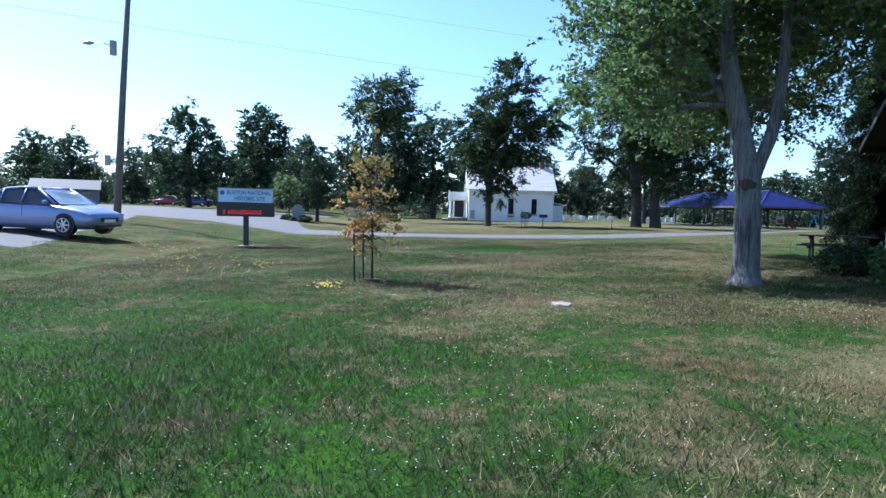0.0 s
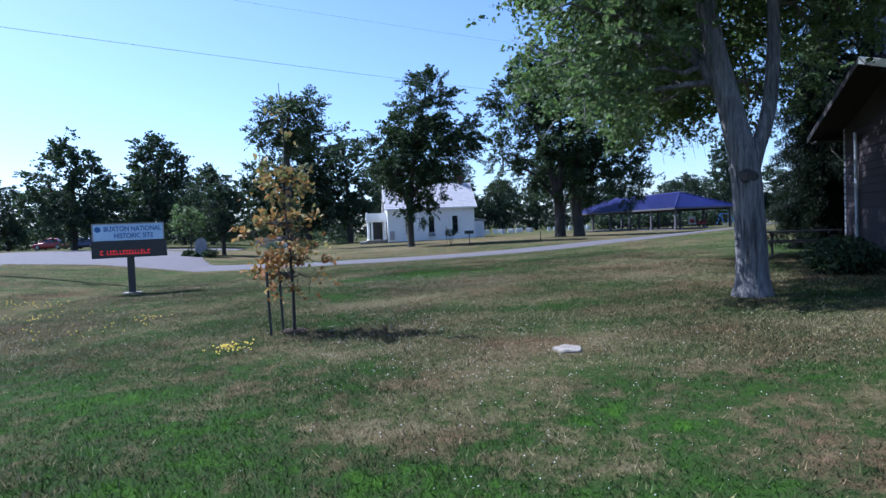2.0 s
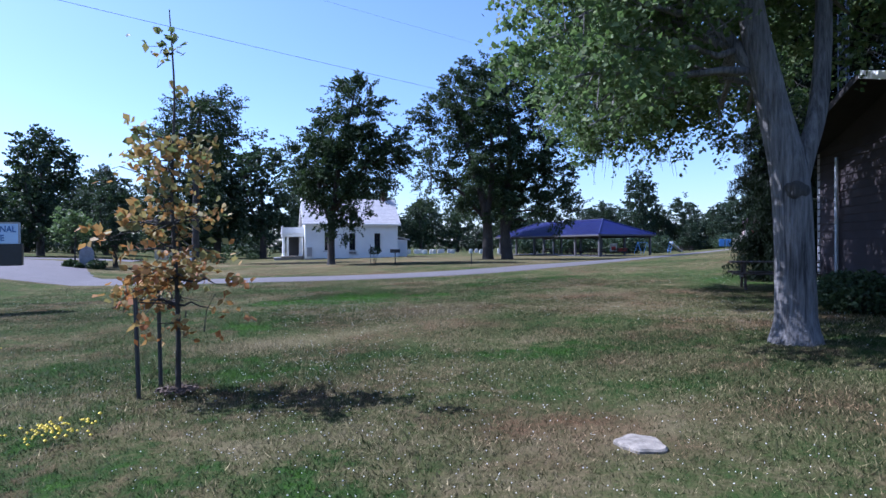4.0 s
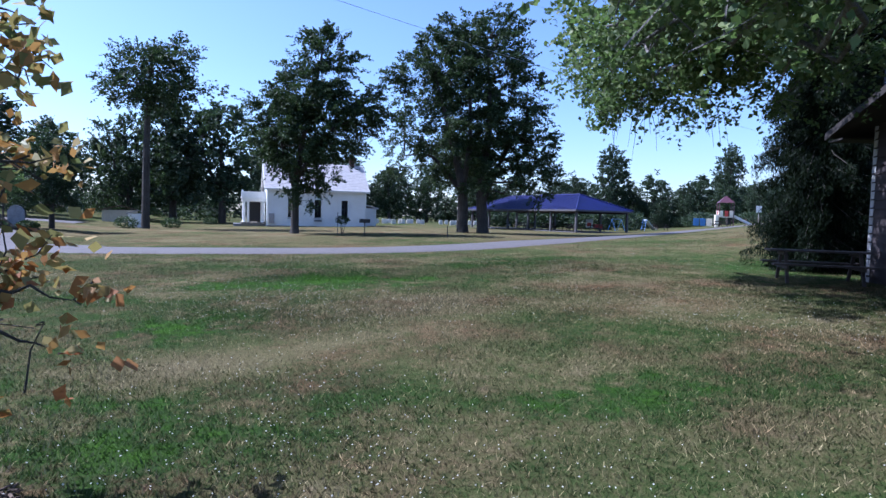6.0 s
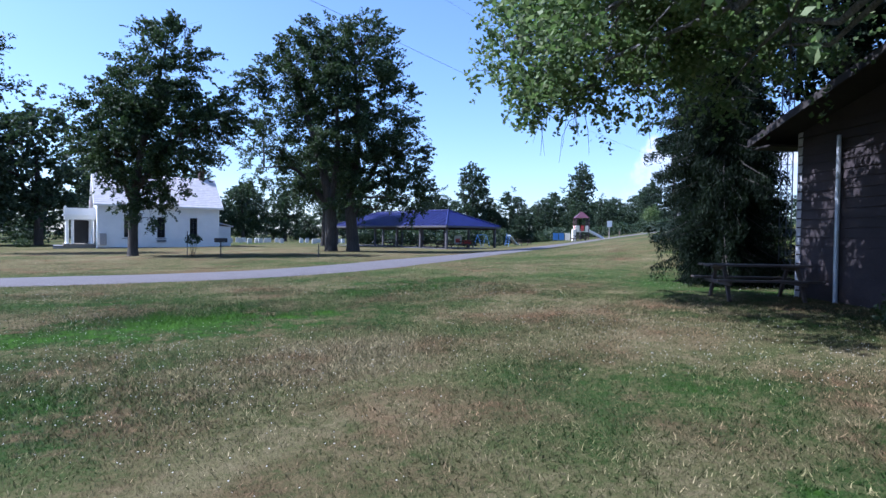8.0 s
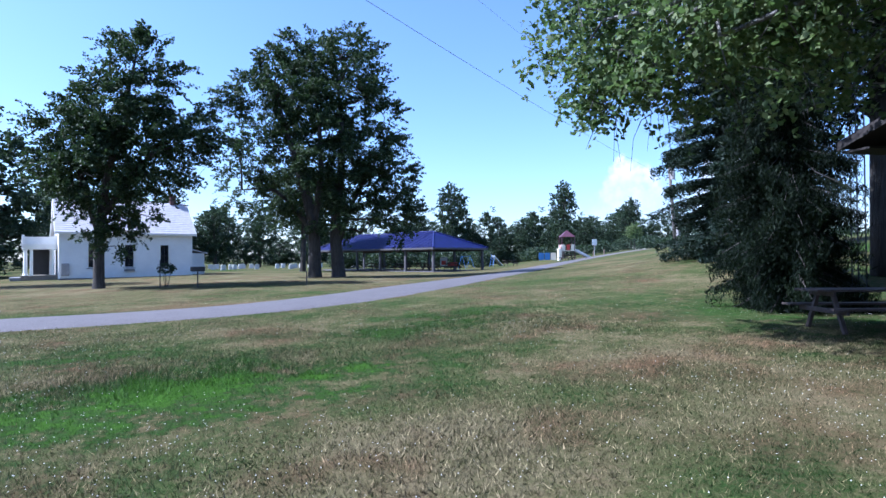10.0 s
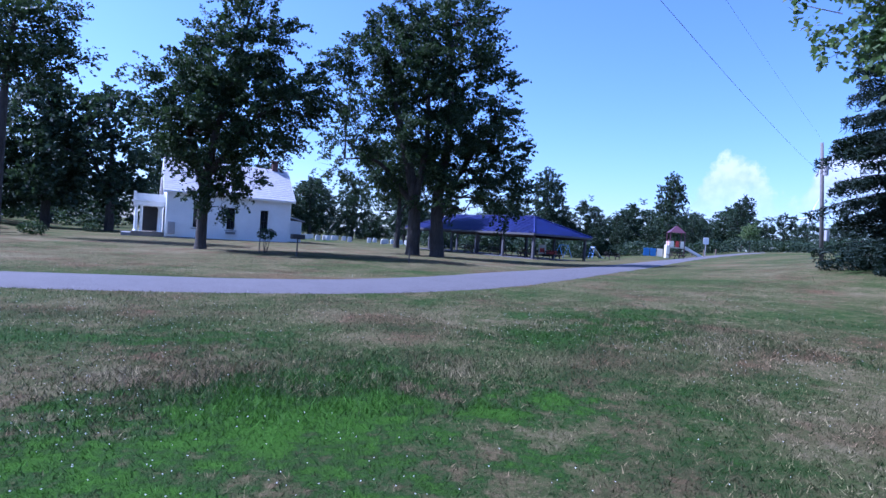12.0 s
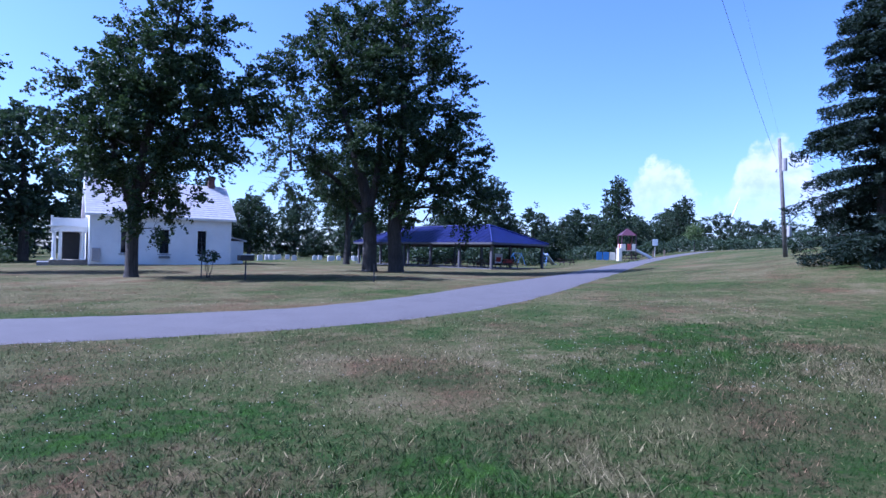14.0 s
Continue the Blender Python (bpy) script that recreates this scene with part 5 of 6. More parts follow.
part("slab", prism([(-0.35, -0.1), (0.35, -0.1), (0.35, 0.75), (0.2, 0.92), (-0.2, 0.92), (-0.35, 0.75)], -0.08, 0.08), m_stone, gs)
first = True
for k in range(34):
    x = rng_c.uniform(17, 44)
    y = 92 + rng_c.choice([0, 4, 8, 12]) + rng_c.normal() * 0.4 + x * 0.1
    m = at(x, y, rng_c.uniform(-12, 12)) @ Matrix.Diagonal((rng_c.uniform(0.7, 1.3), 1, rng_c.uniform(0.6, 1.25), 1))
    if first:
        gs.matrix_world = m
        first = False
    else:
        copy_thing(gs, at(x, y, rng_c.uniform(-12, 12)))

# ---- trees near the walk ----
maple = broadleaf(at(6.3, 12.25, -18), "big maple with pale furrowed forked trunk and low hanging crown", 41,
    [([(0, 0, -0.15), (0.0, 0, 0.06), (0.0, 0, 0.35), (-0.02, 0, 1.2), (-0.09, 0, 2.3), (-0.29, 0.1, 3.4), (-0.62, 0.15, 5.2), (-0.95, 0.3, 9.0)], [0.40, 0.33, 0.265, 0.245, 0.24, 0.20, 0.165, 0.06]),
     ([(0.0, 0, 1.7), (0.10, 0, 2.4), (0.36, 0.1, 3.2), (0.50, 0.2, 4.4), (0.55, 0.3, 5.8), (0.8, 0.4, 8.0)], [0.10, 0.13, 0.125, 0.11, 0.09, 0.03]),
     ([(-0.29, 0.1, 3.4), (-1.1, 0.4, 4.7), (-2.3, 1.0, 5.9)], [0.11, 0.08, 0.03]),
     ([(-0.4, 0.1, 3.9), (-0.9, 2.4, 5.2), (-0.8, 5.2, 6.0), (-0.4, 8.8, 5.8)], [0.13, 0.10, 0.07, 0.03])],
    [((-2.2, 0.8, 5.3), (1.8, 1.9, 1.6)), ((-1.2, 0.6, 7.4), (2.3, 2.5, 2.2)), ((1.2, 0.5, 7.0), (2.4, 2.4, 1.9)), ((-0.4, 3.2, 6.0), (2.3, 2.0, 1.5)), ((-1.3, 5.0, 5.0), (1.5, 1.4, 1.0)),
     ((0.0, 0.5, 9.8), (3.2, 3.2, 2.2)), ((-1.8, 2.6, 6.8), (1.9, 2.0, 1.7)), ((2.0, -0.8, 6.2), (1.8, 1.8, 1.2)), ((-2.6, 0.2, 4.0), (1.0, 1.0, 0.8)), ((0.6, 6.0, 6.6), (2.2, 1.9, 1.5)),
     ((0.0, 9.2, 5.2), (1.6, 1.4, 1.2)), ((-1.0, 7.4, 5.0), (1.0, 1.0, 0.9)), ((1.2, 8.4, 6.0), (1.8, 1.7, 1.3)), ((-1.0, 9.0, 6.0), (1.2, 1.2, 0.8)), ((-0.2, 10.5, 5.2), (1.0, 0.9, 0.8)), ((-0.5, 8.8, 4.2), (0.7, 0.8, 0.5)), ((2.6, 1.6, 8.0), (2.2, 2.2, 1.8)), ((2.3, 2.2, 5.9), (1.6, 1.6, 1.1)), ((3.4, 3.4, 7.6), (2.0, 2.0, 1.6)), ((1.2, -1.6, 8.6), (2.2, 2.0, 1.6)), ((0.3, 6.4, 4.5), (1.2, 1.1, 0.7)), ((1.6, 7.2, 4.7), (1.4, 1.3, 0.8)), ((2.6, 6.4, 5.2), (1.2, 1.2, 0.8))],
    0.112, 190000, 1550, 0.45, m_leaf_maple, m_bark, limb_r=0.07, droop=0.35, split=True)
rng_t = np.random.default_rng(19)
for k in range(16):
    s = np.array((rng_t.uniform(-1.4, 1.2), rng_t.uniform(6.2, 9.6), rng_t.uniform(4.0, 4.7)))
    d = np.array((rng_t.uniform(-0.5, 0.9), rng_t.uniform(-0.6, 0.4), 0.0))
    part("drooping_twig", tube([tuple(s), tuple(s + d * 0.5 + (0, 0, -0.12)), tuple(s + d * 0.85 + (0, 0, -0.45)), tuple(s + d + (0, 0, -0.9 - 0.3 * rng_t.random()))], [0.012, 0.009, 0.006, 0.003], 4), m_bark_dark, maple)
knot = bmesh.new()
bmesh.ops.create_icosphere(knot, subdivisions=3, radius=0.17, matrix=pose(-0.08, -0.165, 2.05) @ Matrix.Diagonal((0.95, 0.62, 0.9, 1)))
for v in knot.verts:
    v.co += v.normal * 0.03 * noise.noise(v.co * 11)
part("bark_scar", knot, m_bark_dark, maple, "dark swollen scar on the trunk", True)

broadleaf(at(3.95, 52.2, -25), "round-headed dark green tree standing before the church", 42,
    [([(0, 0, -0.2), (0, 0, 0.4), (0.05, 0, 3), (0.4, 0, 6), (1.2, 0, 9.5), (2.0, 0, 13.5)], [0.42, 0.29, 0.25, 0.20, 0.13, 0.05]), ([(0.05, 0, 3), (-1.0, 0.3, 6), (-1.6, 0.5, 9.5)], [0.2, 0.15, 0.05]), ([(0.2, 0, 4), (2.2, -0.3, 6.8), (4.0, -0.4, 8.4)], [0.18, 0.12, 0.04])],
    [((0.4, 0, 6.6), (2.7, 3.0, 2.2)), ((2.4, 0, 7.6), (3.0, 3.0, 2.2)), ((2.2, 0, 12.0), (1.8, 1.8, 2.4)), ((-0.7, 0, 9.0), (1.8, 2.0, 2.1)), ((1.3, 0, 10.0), (2.6, 2.4, 2.0)), ((4.7, 0, 9.0), (1.8, 1.6, 1.3)), ((1.3, 0, 3.9), (1.5, 1.6, 1.3)), ((-1.9, 0, 6.2), (1.1, 1.1, 0.9)), ((0.9, 0, 2.9), (1.3, 1.4, 0.9)), ((-0.8, 0, 4.0), (1.2, 1.4, 1.0))],
    0.168, 84000, 335, 0.72, m_leaf_dark, m_bark_dark, limb_r=0.14, split=True, spike=1.6)

broadleaf(at(18.7, 55.0, -28), "towering dark silver maple with several stems beside the pavilion", 43,
    [([(-0.8, 0, -0.2), (-0.8, 0, 0.5), (-0.95, 0, 4), (-2.0, 0, 8), (-3.4, 0, 13)], [0.62, 0.48, 0.40, 0.27, 0.06]), ([(0.9, 0, -0.2), (0.9, 0, 0.5), (0.7, 0, 4), (1.2, 0, 9), (0.8, 0, 16)], [0.65, 0.5, 0.4, 0.26, 0.06]),
     ([(0.8, 0, 2.5), (2.2, 0.3, 6), (4.2, 0.4, 9.5)], [0.3, 0.2, 0.05]), ([(-0.9, 0, 3.5), (-0.3, -0.5, 8), (-0.6, -0.7, 14)], [0.26, 0.2, 0.06]), ([(-1, 0, 3.5), (-3.6, 0.3, 6.3), (-6.0, 0.3, 6.4)], [0.22, 0.13, 0.04])],
    [((0.0, 0, 14.2), (4.3, 4.0, 3.3)), ((-3.6, 0, 12.4), (3.5, 3.4, 3.0)), ((2.6, 0, 11.0), (3.3, 3.3, 3.0)), ((0.3, 0, 9.5), (3.8, 3.6, 3.0)), ((4.5, 0, 7.4), (2.4, 2.3, 2.0)), ((5.2, 0, 5.0), (1.8, 1.7, 1.3)), ((-5.0, 0, 8.4), (2.1, 2.0, 1.5)), ((-5.9, 0, 6.0), (1.7, 1.6, 0.9)), ((2.8, -1.2, 4.9), (2.2, 1.8, 1.1)), ((-1.5, 0, 16.3), (2.4, 2.2, 1.4)), ((1.8, 0, 16.3), (2.4, 2.2, 1.4)), ((2.4, 0, 6.2), (3.2, 2.8, 1.9)), ((-2.8, 0, 7.0), (2.6, 2.4, 1.9)), ((5.6, 0, 3.9), (2.4, 1.8, 1.1)), ((1.8, -0.8, 4.4), (2.6, 2.0, 1.1)), ((-2.4, 0, 14.8), (2.6, 2.4, 1.6)), ((-4.6, 0, 10.6), (2.0, 2.0, 1.5))],
    0.185, 124000, 530, 0.77, m_leaf_dark, m_bark_dark, limb_r=0.2, split=True, spike=1.6)

broadleaf(at(25.6, 76.0, 15), "dark spreading tree shading the pavilion roof", 51,
    [([(0, 0, -0.2), (0, 0, 0.5), (0.1, 0, 3.5), (-0.2, 0, 8)], [0.42, 0.32, 0.25, 0.08]), ([(0.1, 0, 3), (1.8, 0.2, 6), (3.0, 0.3, 8)], [0.18, 0.12, 0.04])],
    [((0, 0, 8.4), (3.6, 4.0, 2.4)), ((2.0, -0.4, 7.4), (3.0, 3.0, 2.0)), ((0.4, 0, 10.6), (2.6, 2.6, 1.6)), ((-2.2, 0.5, 6.6), (2.4, 2.4, 1.6))],
    0.26, 22000, 220, 0.8, m_leaf_dark, m_bark_dark, limb_r=0.12)

broadleaf(at(-7.2, 65.0, -20), "tall thin-trunked dark tree with high ragged crown", 44,
    [([(0, 0, -0.2), (0, 0, 0.5), (0.1, 0, 7), (0.3, 0, 12), (0.8, 0, 16)], [0.45, 0.34, 0.27, 0.17, 0.05])],
    [((0.2, 0, 13.2), (3.0, 2.6, 1.8)), ((-2.4, 0, 12.2), (1.8, 1.6, 1.2)), ((2.4, 0, 14.6), (1.8, 1.6, 1.3)), ((-1.0, 0, 11.0), (1.8, 1.6, 0.8)), ((1.6, 0, 11.0), (1.9, 1.7, 1.0)), ((3.4, 0, 12.0), (1.4, 1.3, 0.9))],
    0.22, 19000, 170, 0.80, m_leaf_dark, m_bark_dark, limb_r=0.1, spike=1.7)

sap = broadleaf(at(-1.46, 12.42), "slim staked sapling with yellowing and orange leaves", 45,
    [([(0, 0, -0.05), (0.0, 0, 0.9), (-0.05, 0, 2.0), (-0.02, 0.02, 3.0), (-0.06, 0.0, 3.9)], [0.029, 0.023, 0.017, 0.011, 0.005])],
    [((0.02, 0, 1.02), (0.50, 0.5, 0.34)), ((-0.35, 0, 1.05), (0.4, 0.4, 0.25)), ((-0.02, 0, 1.65), (0.42, 0.45, 0.40)), ((-0.08, 0, 2.4), (0.36, 0.36, 0.42)), ((-0.05, 0, 3.2), (0.26, 0.26, 0.42)), ((-0.40, -0.1, 1.6), (0.22, 0.22, 0.2))],
    0.098, 1700, 70, 0.17, m_leaf_gold, m_bark_dark, limb_r=0.016, shell=0.5, limbs_per=9, split=True)
for k, (x, y, tx) in enumerate(((-1.80, 12.30, -0.03), (-1.68, 12.78, -0.02))):
    stk = thing("tree_stake", at(x, y), "thin dark metal stake beside the sapling", "stake", "sapling stakes")
    part("stake", tube([(0, 0, -0.1), (tx, 0, 1.07)], 0.022, 6), m_blackmetal, stk)
    part("tie", tube([(tx * 0.8, 0, 0.95), ((-1.46 - x) * 0.98, (12.42 - y) * 0.98, 0.92)], 0.008, 5), m_black_plastic, stk)
mul = thing("mulch_ring", at(-1.46, 12.42), "ragged ring of wood mulch round the sapling", "mulch", "", "stuff")
bm = bmesh.new()
for k in range(110):
    a, r = random.random() * math.tau, 0.2 * random.random() ** 0.5
    c = Vector((r * math.cos(a), r * math.sin(a), 0.035 - 0.04 * r + random.random() * 0.02))
    box(-0.03, 0.03, -0.008, 0.008, -0.004, 0.004, 0, bm)
    bmesh.ops.transform(bm, matrix=Matrix.Translation(c) @ Euler((random.uniform(-0.5, 0.5), random.uniform(-0.5, 0.5), random.random() * 6)).to_matrix().to_4x4(), verts=bm.verts[-8:])
part("chips", bm, m_mulch, mul)

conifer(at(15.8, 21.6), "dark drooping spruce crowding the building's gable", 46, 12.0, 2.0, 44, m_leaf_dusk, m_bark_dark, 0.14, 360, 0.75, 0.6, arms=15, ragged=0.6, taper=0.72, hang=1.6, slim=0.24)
conifer(at(29.9, 31.2), "tall blue-green spruce with layered boughs reaching the grass", 47, 18.0, 4.35, 26, m_leaf_needle, m_bark_dark, 0.27, 185, 0.2, 0.6, arms=14, ragged=0.6, upturn=0.35)
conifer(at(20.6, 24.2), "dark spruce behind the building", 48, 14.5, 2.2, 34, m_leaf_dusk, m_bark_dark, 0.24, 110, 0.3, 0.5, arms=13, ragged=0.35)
# The broad crowns behind the roof take the same shade-dark leaf colour.
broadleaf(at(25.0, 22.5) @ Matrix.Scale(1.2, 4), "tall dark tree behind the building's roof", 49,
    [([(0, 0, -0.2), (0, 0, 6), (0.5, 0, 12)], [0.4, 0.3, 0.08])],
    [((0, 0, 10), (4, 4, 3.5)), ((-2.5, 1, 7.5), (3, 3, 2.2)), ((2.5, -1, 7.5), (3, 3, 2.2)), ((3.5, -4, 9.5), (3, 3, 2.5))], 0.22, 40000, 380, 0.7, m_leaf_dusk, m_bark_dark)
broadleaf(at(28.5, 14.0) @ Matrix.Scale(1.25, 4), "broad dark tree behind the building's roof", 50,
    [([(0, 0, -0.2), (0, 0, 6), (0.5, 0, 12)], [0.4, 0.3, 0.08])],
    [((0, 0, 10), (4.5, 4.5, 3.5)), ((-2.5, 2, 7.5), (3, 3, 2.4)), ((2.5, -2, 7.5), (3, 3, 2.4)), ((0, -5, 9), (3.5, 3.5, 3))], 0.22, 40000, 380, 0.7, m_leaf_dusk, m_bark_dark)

# ---- far trees ----
far_kinds = []
for k, blobs in enumerate((
        [((0, 0, 7.5), (3.4, 3.4, 3.2)), ((-2.2, 0.5, 5.2), (2.4, 2.4, 2.2)), ((2.3, -0.4, 5.6), (2.5, 2.4, 2.3)), ((0.4, 0.3, 10.2), (2.0, 2.0, 1.8)), ((0, 0, 3.4), (2.8, 2.8, 1.6))],
        [((0.3, 0, 8.6), (2.6, 2.6, 2.8)), ((-1.8, 0, 6.0), (2.4, 2.2, 1.9)), ((2.4, 0.6, 7.0), (1.9, 1.9, 1.6)), ((-0.4, 0, 10.8), (1.5, 1.5, 1.2)), ((1.0, 0, 4.0), (2.4, 2.2, 1.5)), ((-2.6, 0, 3.4), (1.6, 1.6, 1.2))],
        [((-0.3, 0, 7.0), (4.0, 3.6, 2.6)), ((2.6, 0, 8.6), (2.0, 2.0, 1.7)), ((-2.4, 0, 9.2), (2.1, 2.0, 1.8)), ((0.4, 0, 10.6), (1.7, 1.7, 1.4)), ((0, 0, 3.6), (3.4, 3.2, 1.8))])):
    far_kinds.append(broadleaf(pose(0, 0, 0), "dark leafy tree in the far tree line", 60 + k,
        [([(0, 0, -0.3), (0, 0, 4), (0.2, 0, 8)], [0.36, 0.26, 0.1]), ([(0, 0, 3), (1.4, 0, 6), (2.0, 0, 8)], [0.18, 0.12, 0.04]), ([(0, 0, 3), (-1.4, 0, 5.5), (-2.0, 0, 7.5)], [0.18, 0.12, 0.04])],
        blobs, 0.30, 17000, 230, 0.66, m_leaf_far, m_bark_dark, "tree", "far trees", twigs=False, limbs_per=4))
# x, y, height; the last digit picks the kind
FAR_LEFT = [(-32, 75, 13.5), (-24.5, 80, 14), (-72, 105, 13), (-62, 100, 11), (-21, 92, 10), (-17, 106, 11), (-50, 96, 9), (-90, 112, 13), (-45, 118, 12), (-10, 122, 13), (6, 126, 13), (-36, 110, 12), (-1.5, 90, 14.5), (-7.5, 93, 14), (-13, 96, 13), (-27, 100, 10), (-80, 95, 10), (-104, 110, 13), (-56, 122, 11), (16, 130, 12)]
FAR_RIGHT = [(36, 121, 11), (29, 124, 10.5), (45, 118, 9.5), (53, 116, 9), (60, 112, 8.5), (66, 116, 9), (77, 112, 9), (82, 111, 10.5), (88, 107, 8), (92, 102, 8), (98, 100, 8), (22, 128, 11), (84, 103, 6), (78, 104, 5.5), (94, 95, 6)]
n_far = 0
for x, y, h in FAR_LEFT + FAR_RIGHT:
    src = far_kinds[n_far % 3]
    s = h / 11.8
    m = at(x, y, (n_far * 77) % 360, -0.9) @ Matrix.Diagonal((s * (1.0 + 0.12 * math.sin(n_far * 2.1)), s, s, 1))
    if n_far < 3:
        src.matrix_world = m
    else:
        copy_thing(src, m)
    n_far += 1
for k, (x, y, h) in enumerate(((71.6, 111, 13.5), (73.5, 82.5, 10.5), (104, 92, 9))):
    s = h / 11.8
    copy_thing(far_kinds[1], at(x, y, k * 50, -0.5) @ Matrix.Diagonal((s * 0.72, s * 0.72, s, 1)))
for k in range(15):
    az, d = radians(49.5 + k * 1.75), 150 + 14 * math.sin(k * 1.9)
    x, y = d * math.sin(az), 20 + d * math.cos(az)
    s = (8.6 + 1.6 * math.sin(k * 2.7) - 0.22 * k) / 11.8
    copy_thing(far_kinds[k % 3], at(x, y, k * 61, -1.4) @ Matrix.Diagonal((s * 1.25, s * 1.25, s, 1)))
for k in range(42):
    az, d = radians(-54 + k * 2.5), 158 + 12 * math.sin(k * 2.3)
    x, y = d * math.sin(az), d * math.cos(az)
    s = (8.0 + 2.0 * math.sin(k * 1.7)) / 11.8
    copy_thing(far_kinds[(k + 1) % 3], at(x, y, k * 83, -1.9) @ Matrix.Diagonal((s * 1.6, s * 1.6, s * 1.15, 1)))
for k in range(22):
    az = radians(30 + k * 2.1)
    d = 116 + 6 * math.sin(k * 2.2)
    shrub(at(d * math.sin(az), 20 + d * math.cos(az)), "bushy hedge clump at the edge of the field", 90 + k, [((0, 0, 0.9), (3.8, 2.4, 1.5 + 0.5 * math.sin(k * 1.7)))], 0.36, 1300, m_leaf_far, "bush", "field-edge bushes")
for k in range(20):
    az = radians(-52 + k * 2.6)
    d = 120 + 9 * math.sin(k * 2.9)
    shrub(at(d * math.sin(az), d * math.cos(az)), "dark brush below the far tree line", 170 + k, [((0, 0, 1.3), (4.2, 2.4, 1.9 + 0.4 * math.sin(k * 1.3))), ((1.8, 0.5, 1.9), (2.4, 2.0, 1.7))], 0.42, 1500, m_leaf_far, "bush", "far brush")
small_tree = broadleaf(at(-13.4, 52), "small light green ornamental tree", 80, [([(0, 0, -0.1), (0, 0, 1.2), (0.1, 0, 2.6)], [0.07, 0.05, 0.02])], [((0, 0, 2.6), (1.2, 1.1, 0.8)), ((-0.4, 0, 3.3), (0.8, 0.8, 0.6))], 0.2, 1800, 90, 0.3, m_leaf_maple, m_bark_dark, "tree", "small lawn trees", 0.03)
copy_thing(small_tree, at(80, 73.5, 40) @ Matrix.Scale(1.1, 4))
copy_thing(far_kinds[1], at(-11.6, 55, 40) @ Matrix.Scale(0.42, 4))
copy_thing(far_kinds[0], at(-18.5, 74, 10) @ Matrix.Scale(0.5, 4))

# ---- clouds low over the field ----
ca = radians(58.6)
cw = [(x, 0, z) for z in (-60, 180, 420, 680) for x in (-840, -420, 0, 420, 840)]
cf = [(j * 5 + i, j * 5 + i + 1, (j + 1) * 5 + i + 1, (j + 1) * 5 + i) for j in range(3) for i in range(4)]
clouds = mesh_part("backdrop", cw, cf, m_cloud, None)
clouds.matrix_world = pose(3000 * math.sin(ca), 20 + 3000 * math.cos(ca), 200, 0, 0, -58.6)
clouds.visible_shadow = False
tagged(clouds, "soft white cumulus clouds low over the field", "clouds", "", "structure")

# ---- small things on the lawn ----
disc = thing("well_cap", at(1.95, 9.47), "ragged pale concrete disc set in the dry grass", "well cap")
bm = bmesh.new()
ring = []
for k in range(40):
    a = k * math.tau / 40
    r = 0.165 * (1 + 0.35 * noise.noise(Vector((math.cos(a) * 1.7, math.sin(a) * 1.7, 3))) + 0.03 * math.sin(7 * a))
    ring.append((r * math.cos(a), r * math.sin(a)))
top = [bm.verts.new((x * 0.93, y * 0.93, 0.032 + 0.006 * noise.noise(Vector((x * 9, y * 9, 0))))) for x, y in ring]
mid = [bm.verts.new((x, y, 0.018)) for x, y in ring]
bot = [bm.verts.new((x, y, -0.08)) for x, y in ring]
c = bm.verts.new((0, 0, 0.038))
for k in range(40):
    j = (k + 1) % 40
    bm.faces.new((c, top[k], top[j]))
    bm.faces.new((top[k], mid[k], mid[j], top[j]))
    bm.faces.new((mid[k], bot[k], bot[j], mid[j]))
part("disc", bm, m_concrete, disc)


DRIVE_LINE = smooth_line(DRIVE, 10)
dl = np.array(DRIVE_LINE)
ll = np.array(smooth_line(LOT, 10))
rng_g = np.random.default_rng(101)


gzv = np.vectorize(gz)
LUSH = [(-2.2, 4.0, 3.4, 3.2), (0.6, 3.0, 2.4, 1.8), (2.4, 23.2, 2.6, 1.3), (8.0, 24.5, 3.2, 2.0)]


def blades(name, p, height, width, label):
    n = len(p)
    lush = np.zeros(n)
    for cx, cy, rx, ry in LUSH:
        lush = np.maximum(lush, np.clip(1.2 - np.hypot((p[:, 0] - cx) / rx, (p[:, 1] - cy) / ry), 0, 1))
    patch = 0.75 + 0.5 * np.sin(p[:, 0] * 1.7 + np.sin(p[:, 1] * 1.3)) * np.sin(p[:, 1] * 1.9 + 1)
    h = height * rng_g.uniform(0.5, 1.3, n) * (0.8 + 0.35 * patch) * (1 + 1.3 * lush)
    a = rng_g.uniform(0, math.tau, n)
    lean = rng_g.normal(size=(n, 2)) * 0.7 * h[:, None]
    z = gzv(p[:, 0], p[:, 1]) - 0.01
    w = width * rng_g.uniform(0.7, 1.3, n)
    dx, dy = np.cos(a) * w, np.sin(a) * w
    v = np.empty((n, 3, 3), dtype=np.float32)
    v[:, 0] = np.stack([p[:, 0] - dx, p[:, 1] - dy, z], 1)
    v[:, 1] = np.stack([p[:, 0] + dx, p[:, 1] + dy, z], 1)
    v[:, 2] = np.stack([p[:, 0] + lean[:, 0], p[:, 1] + lean[:, 1], z + h], 1)
    me = bpy.data.meshes.new(name)
    me.vertices.add(n * 3)
    me.vertices.foreach_set("co", v.ravel())
    me.loops.add(n * 3)
    me.loops.foreach_set("vertex_index", np.arange(n * 3, dtype=np.int32))
    me.polygons.add(n)
    me.polygons.foreach_set("loop_start", np.arange(0, n * 3, 3, dtype=np.int32))
    me.update(calc_edges=True)
    me.materials.append(mat_of(m_blade))
    return tagged(new(name, me), label, "grass", "", "stuff")


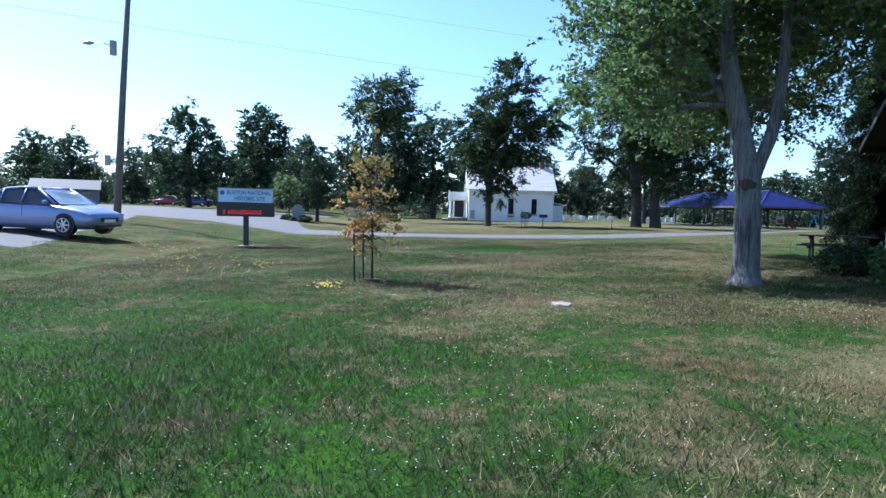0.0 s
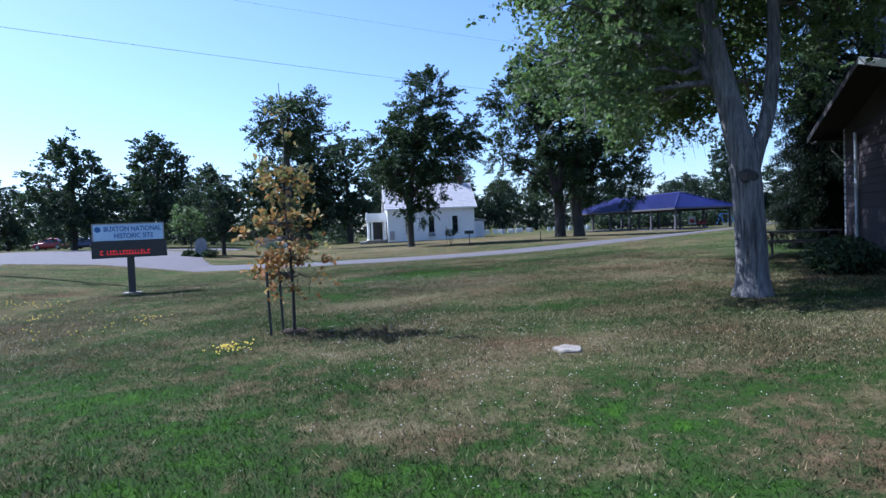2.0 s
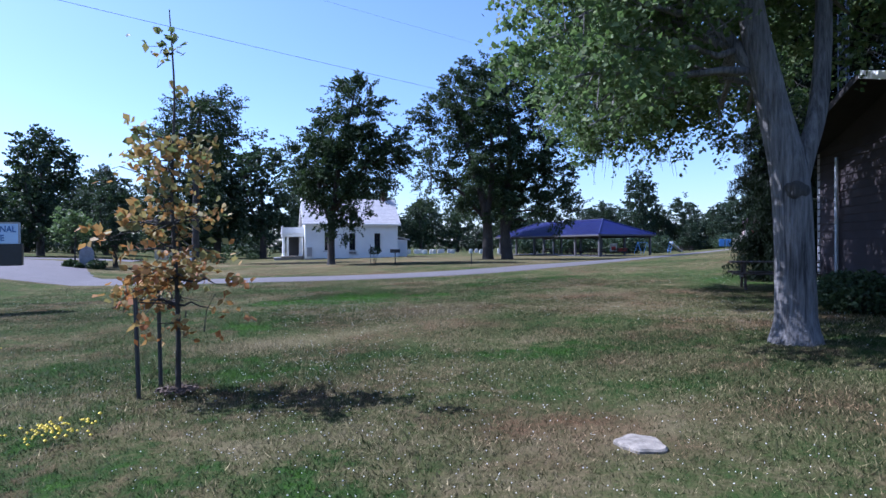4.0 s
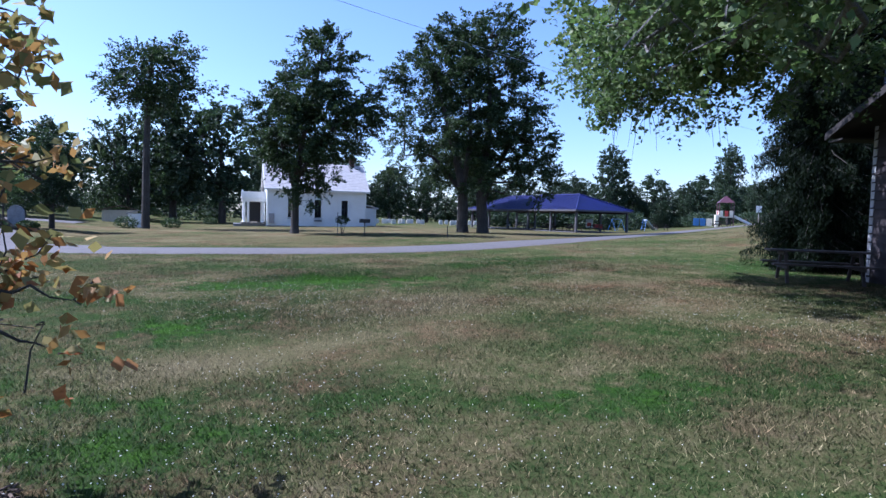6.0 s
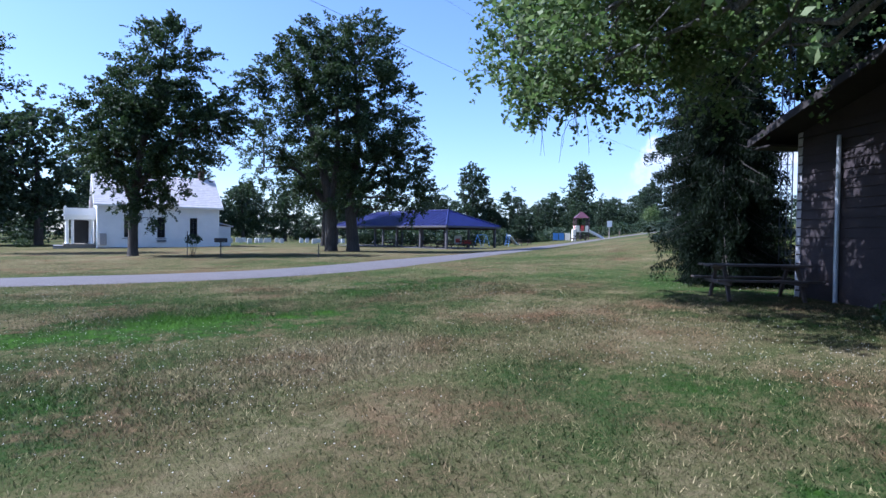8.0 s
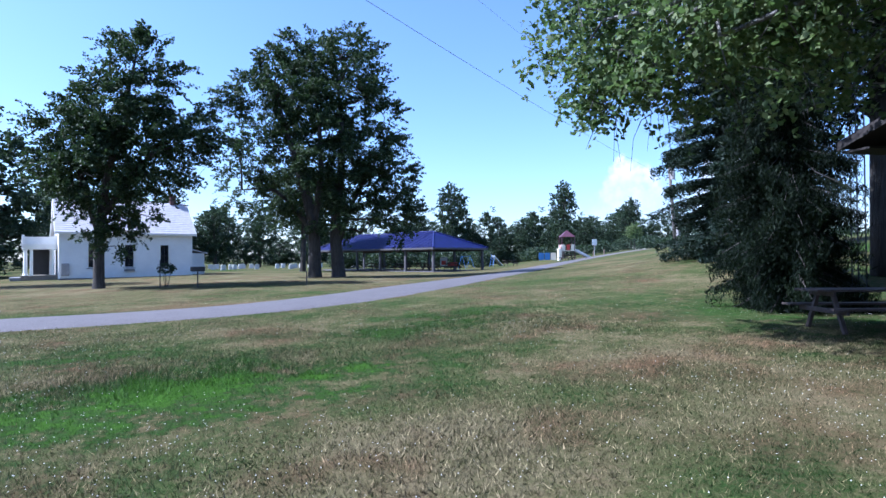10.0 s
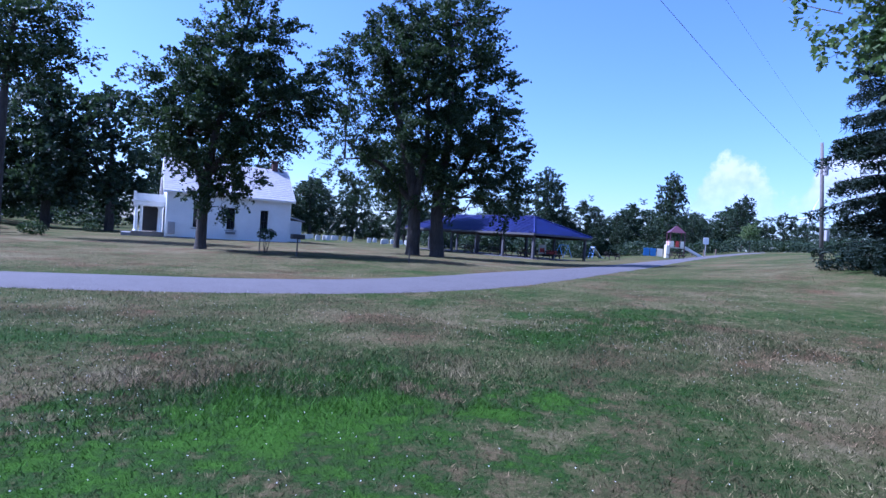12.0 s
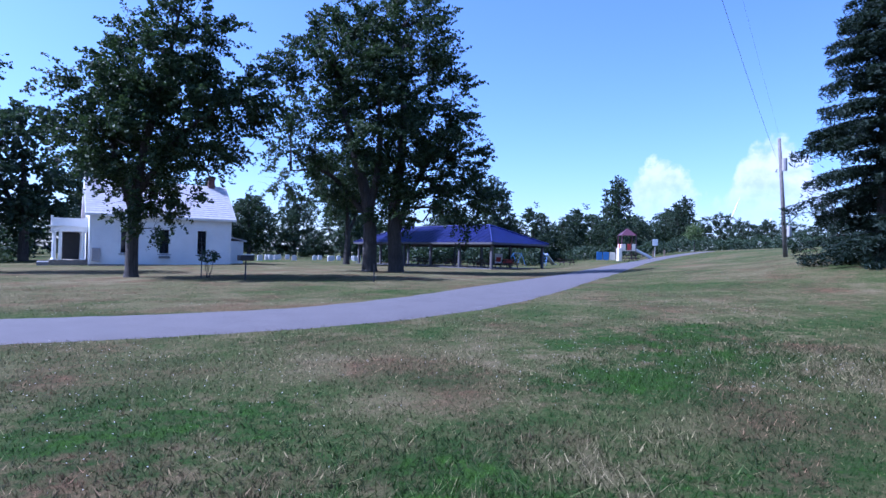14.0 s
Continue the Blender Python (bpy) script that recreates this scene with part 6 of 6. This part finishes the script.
def lawn_fall(n, lo, hi, power):
    """Places scattered round the line walked, thinning out with distance."""
    t = rng_g.uniform(0, 1, n)
    base_ = np.stack([-0.4 + 1.4 * t, -1 + 25 * t], 1)
    r = lo + (hi - lo) * rng_g.random(n) ** power
    a = rng_g.uniform(0, math.tau, n)
    p = base_ + np.stack([np.cos(a) * r, np.sin(a) * r], 1)
    p = p[(p[:, 1] > -2) & ~((p[:, 1] < 3) & (np.abs(p[:, 0]) > 9))]
    out = []
    for k in range(0, len(p), 40000):
        q = p[k : k + 40000]
        ok = np.min(((q[:, None, :] - dl[None, ::3, :]) ** 2).sum(2), axis=1) > 1.75 ** 2
        ok &= np.min(((q[:, None, :] - ll[None, ::4, :]) ** 2).sum(2), axis=1) > 5.4 ** 2
        ok &= ((q - (1.95, 9.47)) ** 2).sum(1) > 0.2 ** 2
        out.append(q[ok])
    return np.vstack(out)


blades("grass", lawn_fall(900000, 0.0, 12.0, 0.6), 0.040, 0.0046, "short mown grass blades, green and straw coloured")
blades("grass", lawn_fall(520000, 3.0, 36.0, 0.75), 0.040, 0.0085, "coarser mown grass farther over the lawn")


def dots(name, p, size, h, material, label):
    """Little flower heads, six-sided."""
    o = np.array([[1, 0, 0], [0, 1, 0], [-1, 0, 0], [0, -1, 0], [0, 0, 0.8], [0, 0, -0.8]], float)
    f = np.array([[0, 1, 4], [1, 2, 4], [2, 3, 4], [3, 0, 4], [1, 0, 5], [2, 1, 5], [3, 2, 5], [0, 3, 5]])
    n = len(p)
    c = np.stack([p[:, 0], p[:, 1], gzv(p[:, 0], p[:, 1]) + h * rng_g.uniform(0.6, 1.3, n)], 1)
    v = (c[:, None, :] + o[None] * (size * rng_g.uniform(0.6, 1.2, n))[:, None, None]).reshape(-1, 3)
    faces = (f[None] + (np.arange(n) * 6)[:, None, None]).reshape(-1, 3)
    me = bpy.data.meshes.new(name)
    me.from_pydata(v.tolist(), [], faces.tolist())
    me.materials.append(mat_of(material))
    return tagged(new(name, me), label, "flowers", "", "stuff")


fp = lawn_fall(34000, 0.0, 16.0, 0.6)
keep = np.sin(fp[:, 0] * 0.9 + 1) + np.sin(fp[:, 1] * 0.7 + fp[:, 0] * 0.4) + rng_g.normal(size=len(fp)) * 0.8 > 0.3
dots("clover_flowers", fp[keep], 0.0060, 0.05, m_petal, "scattered white clover heads in the lawn")
yp = np.array([(-2.12, 11.05)]) + rng_g.normal(size=(64, 2)) * (0.16, 0.11)
dots("yellow_flowers", yp, 0.016, 0.11, m_yellow, "small clump of yellow wild flowers")
yp2 = np.array([(-4.6, 15.5)]) + rng_g.normal(size=(25, 2)) * (0.3, 0.2)
dots("yellow_flowers", yp2, 0.014, 0.09, m_yellow, "few yellow wild flowers in the lawn")
for fx, fy, fn in ((-9.6, 20.2, 70), (-7.4, 17.0, 45), (-5.6, 14.2, 30)):
    yp3 = np.array([(fx, fy)]) + rng_g.normal(size=(fn, 2)) * (0.75, 0.55)
    dots("yellow_flowers", yp3, 0.017, 0.09, m_yellow, "loose drift of yellow wild flowers in the lawn")
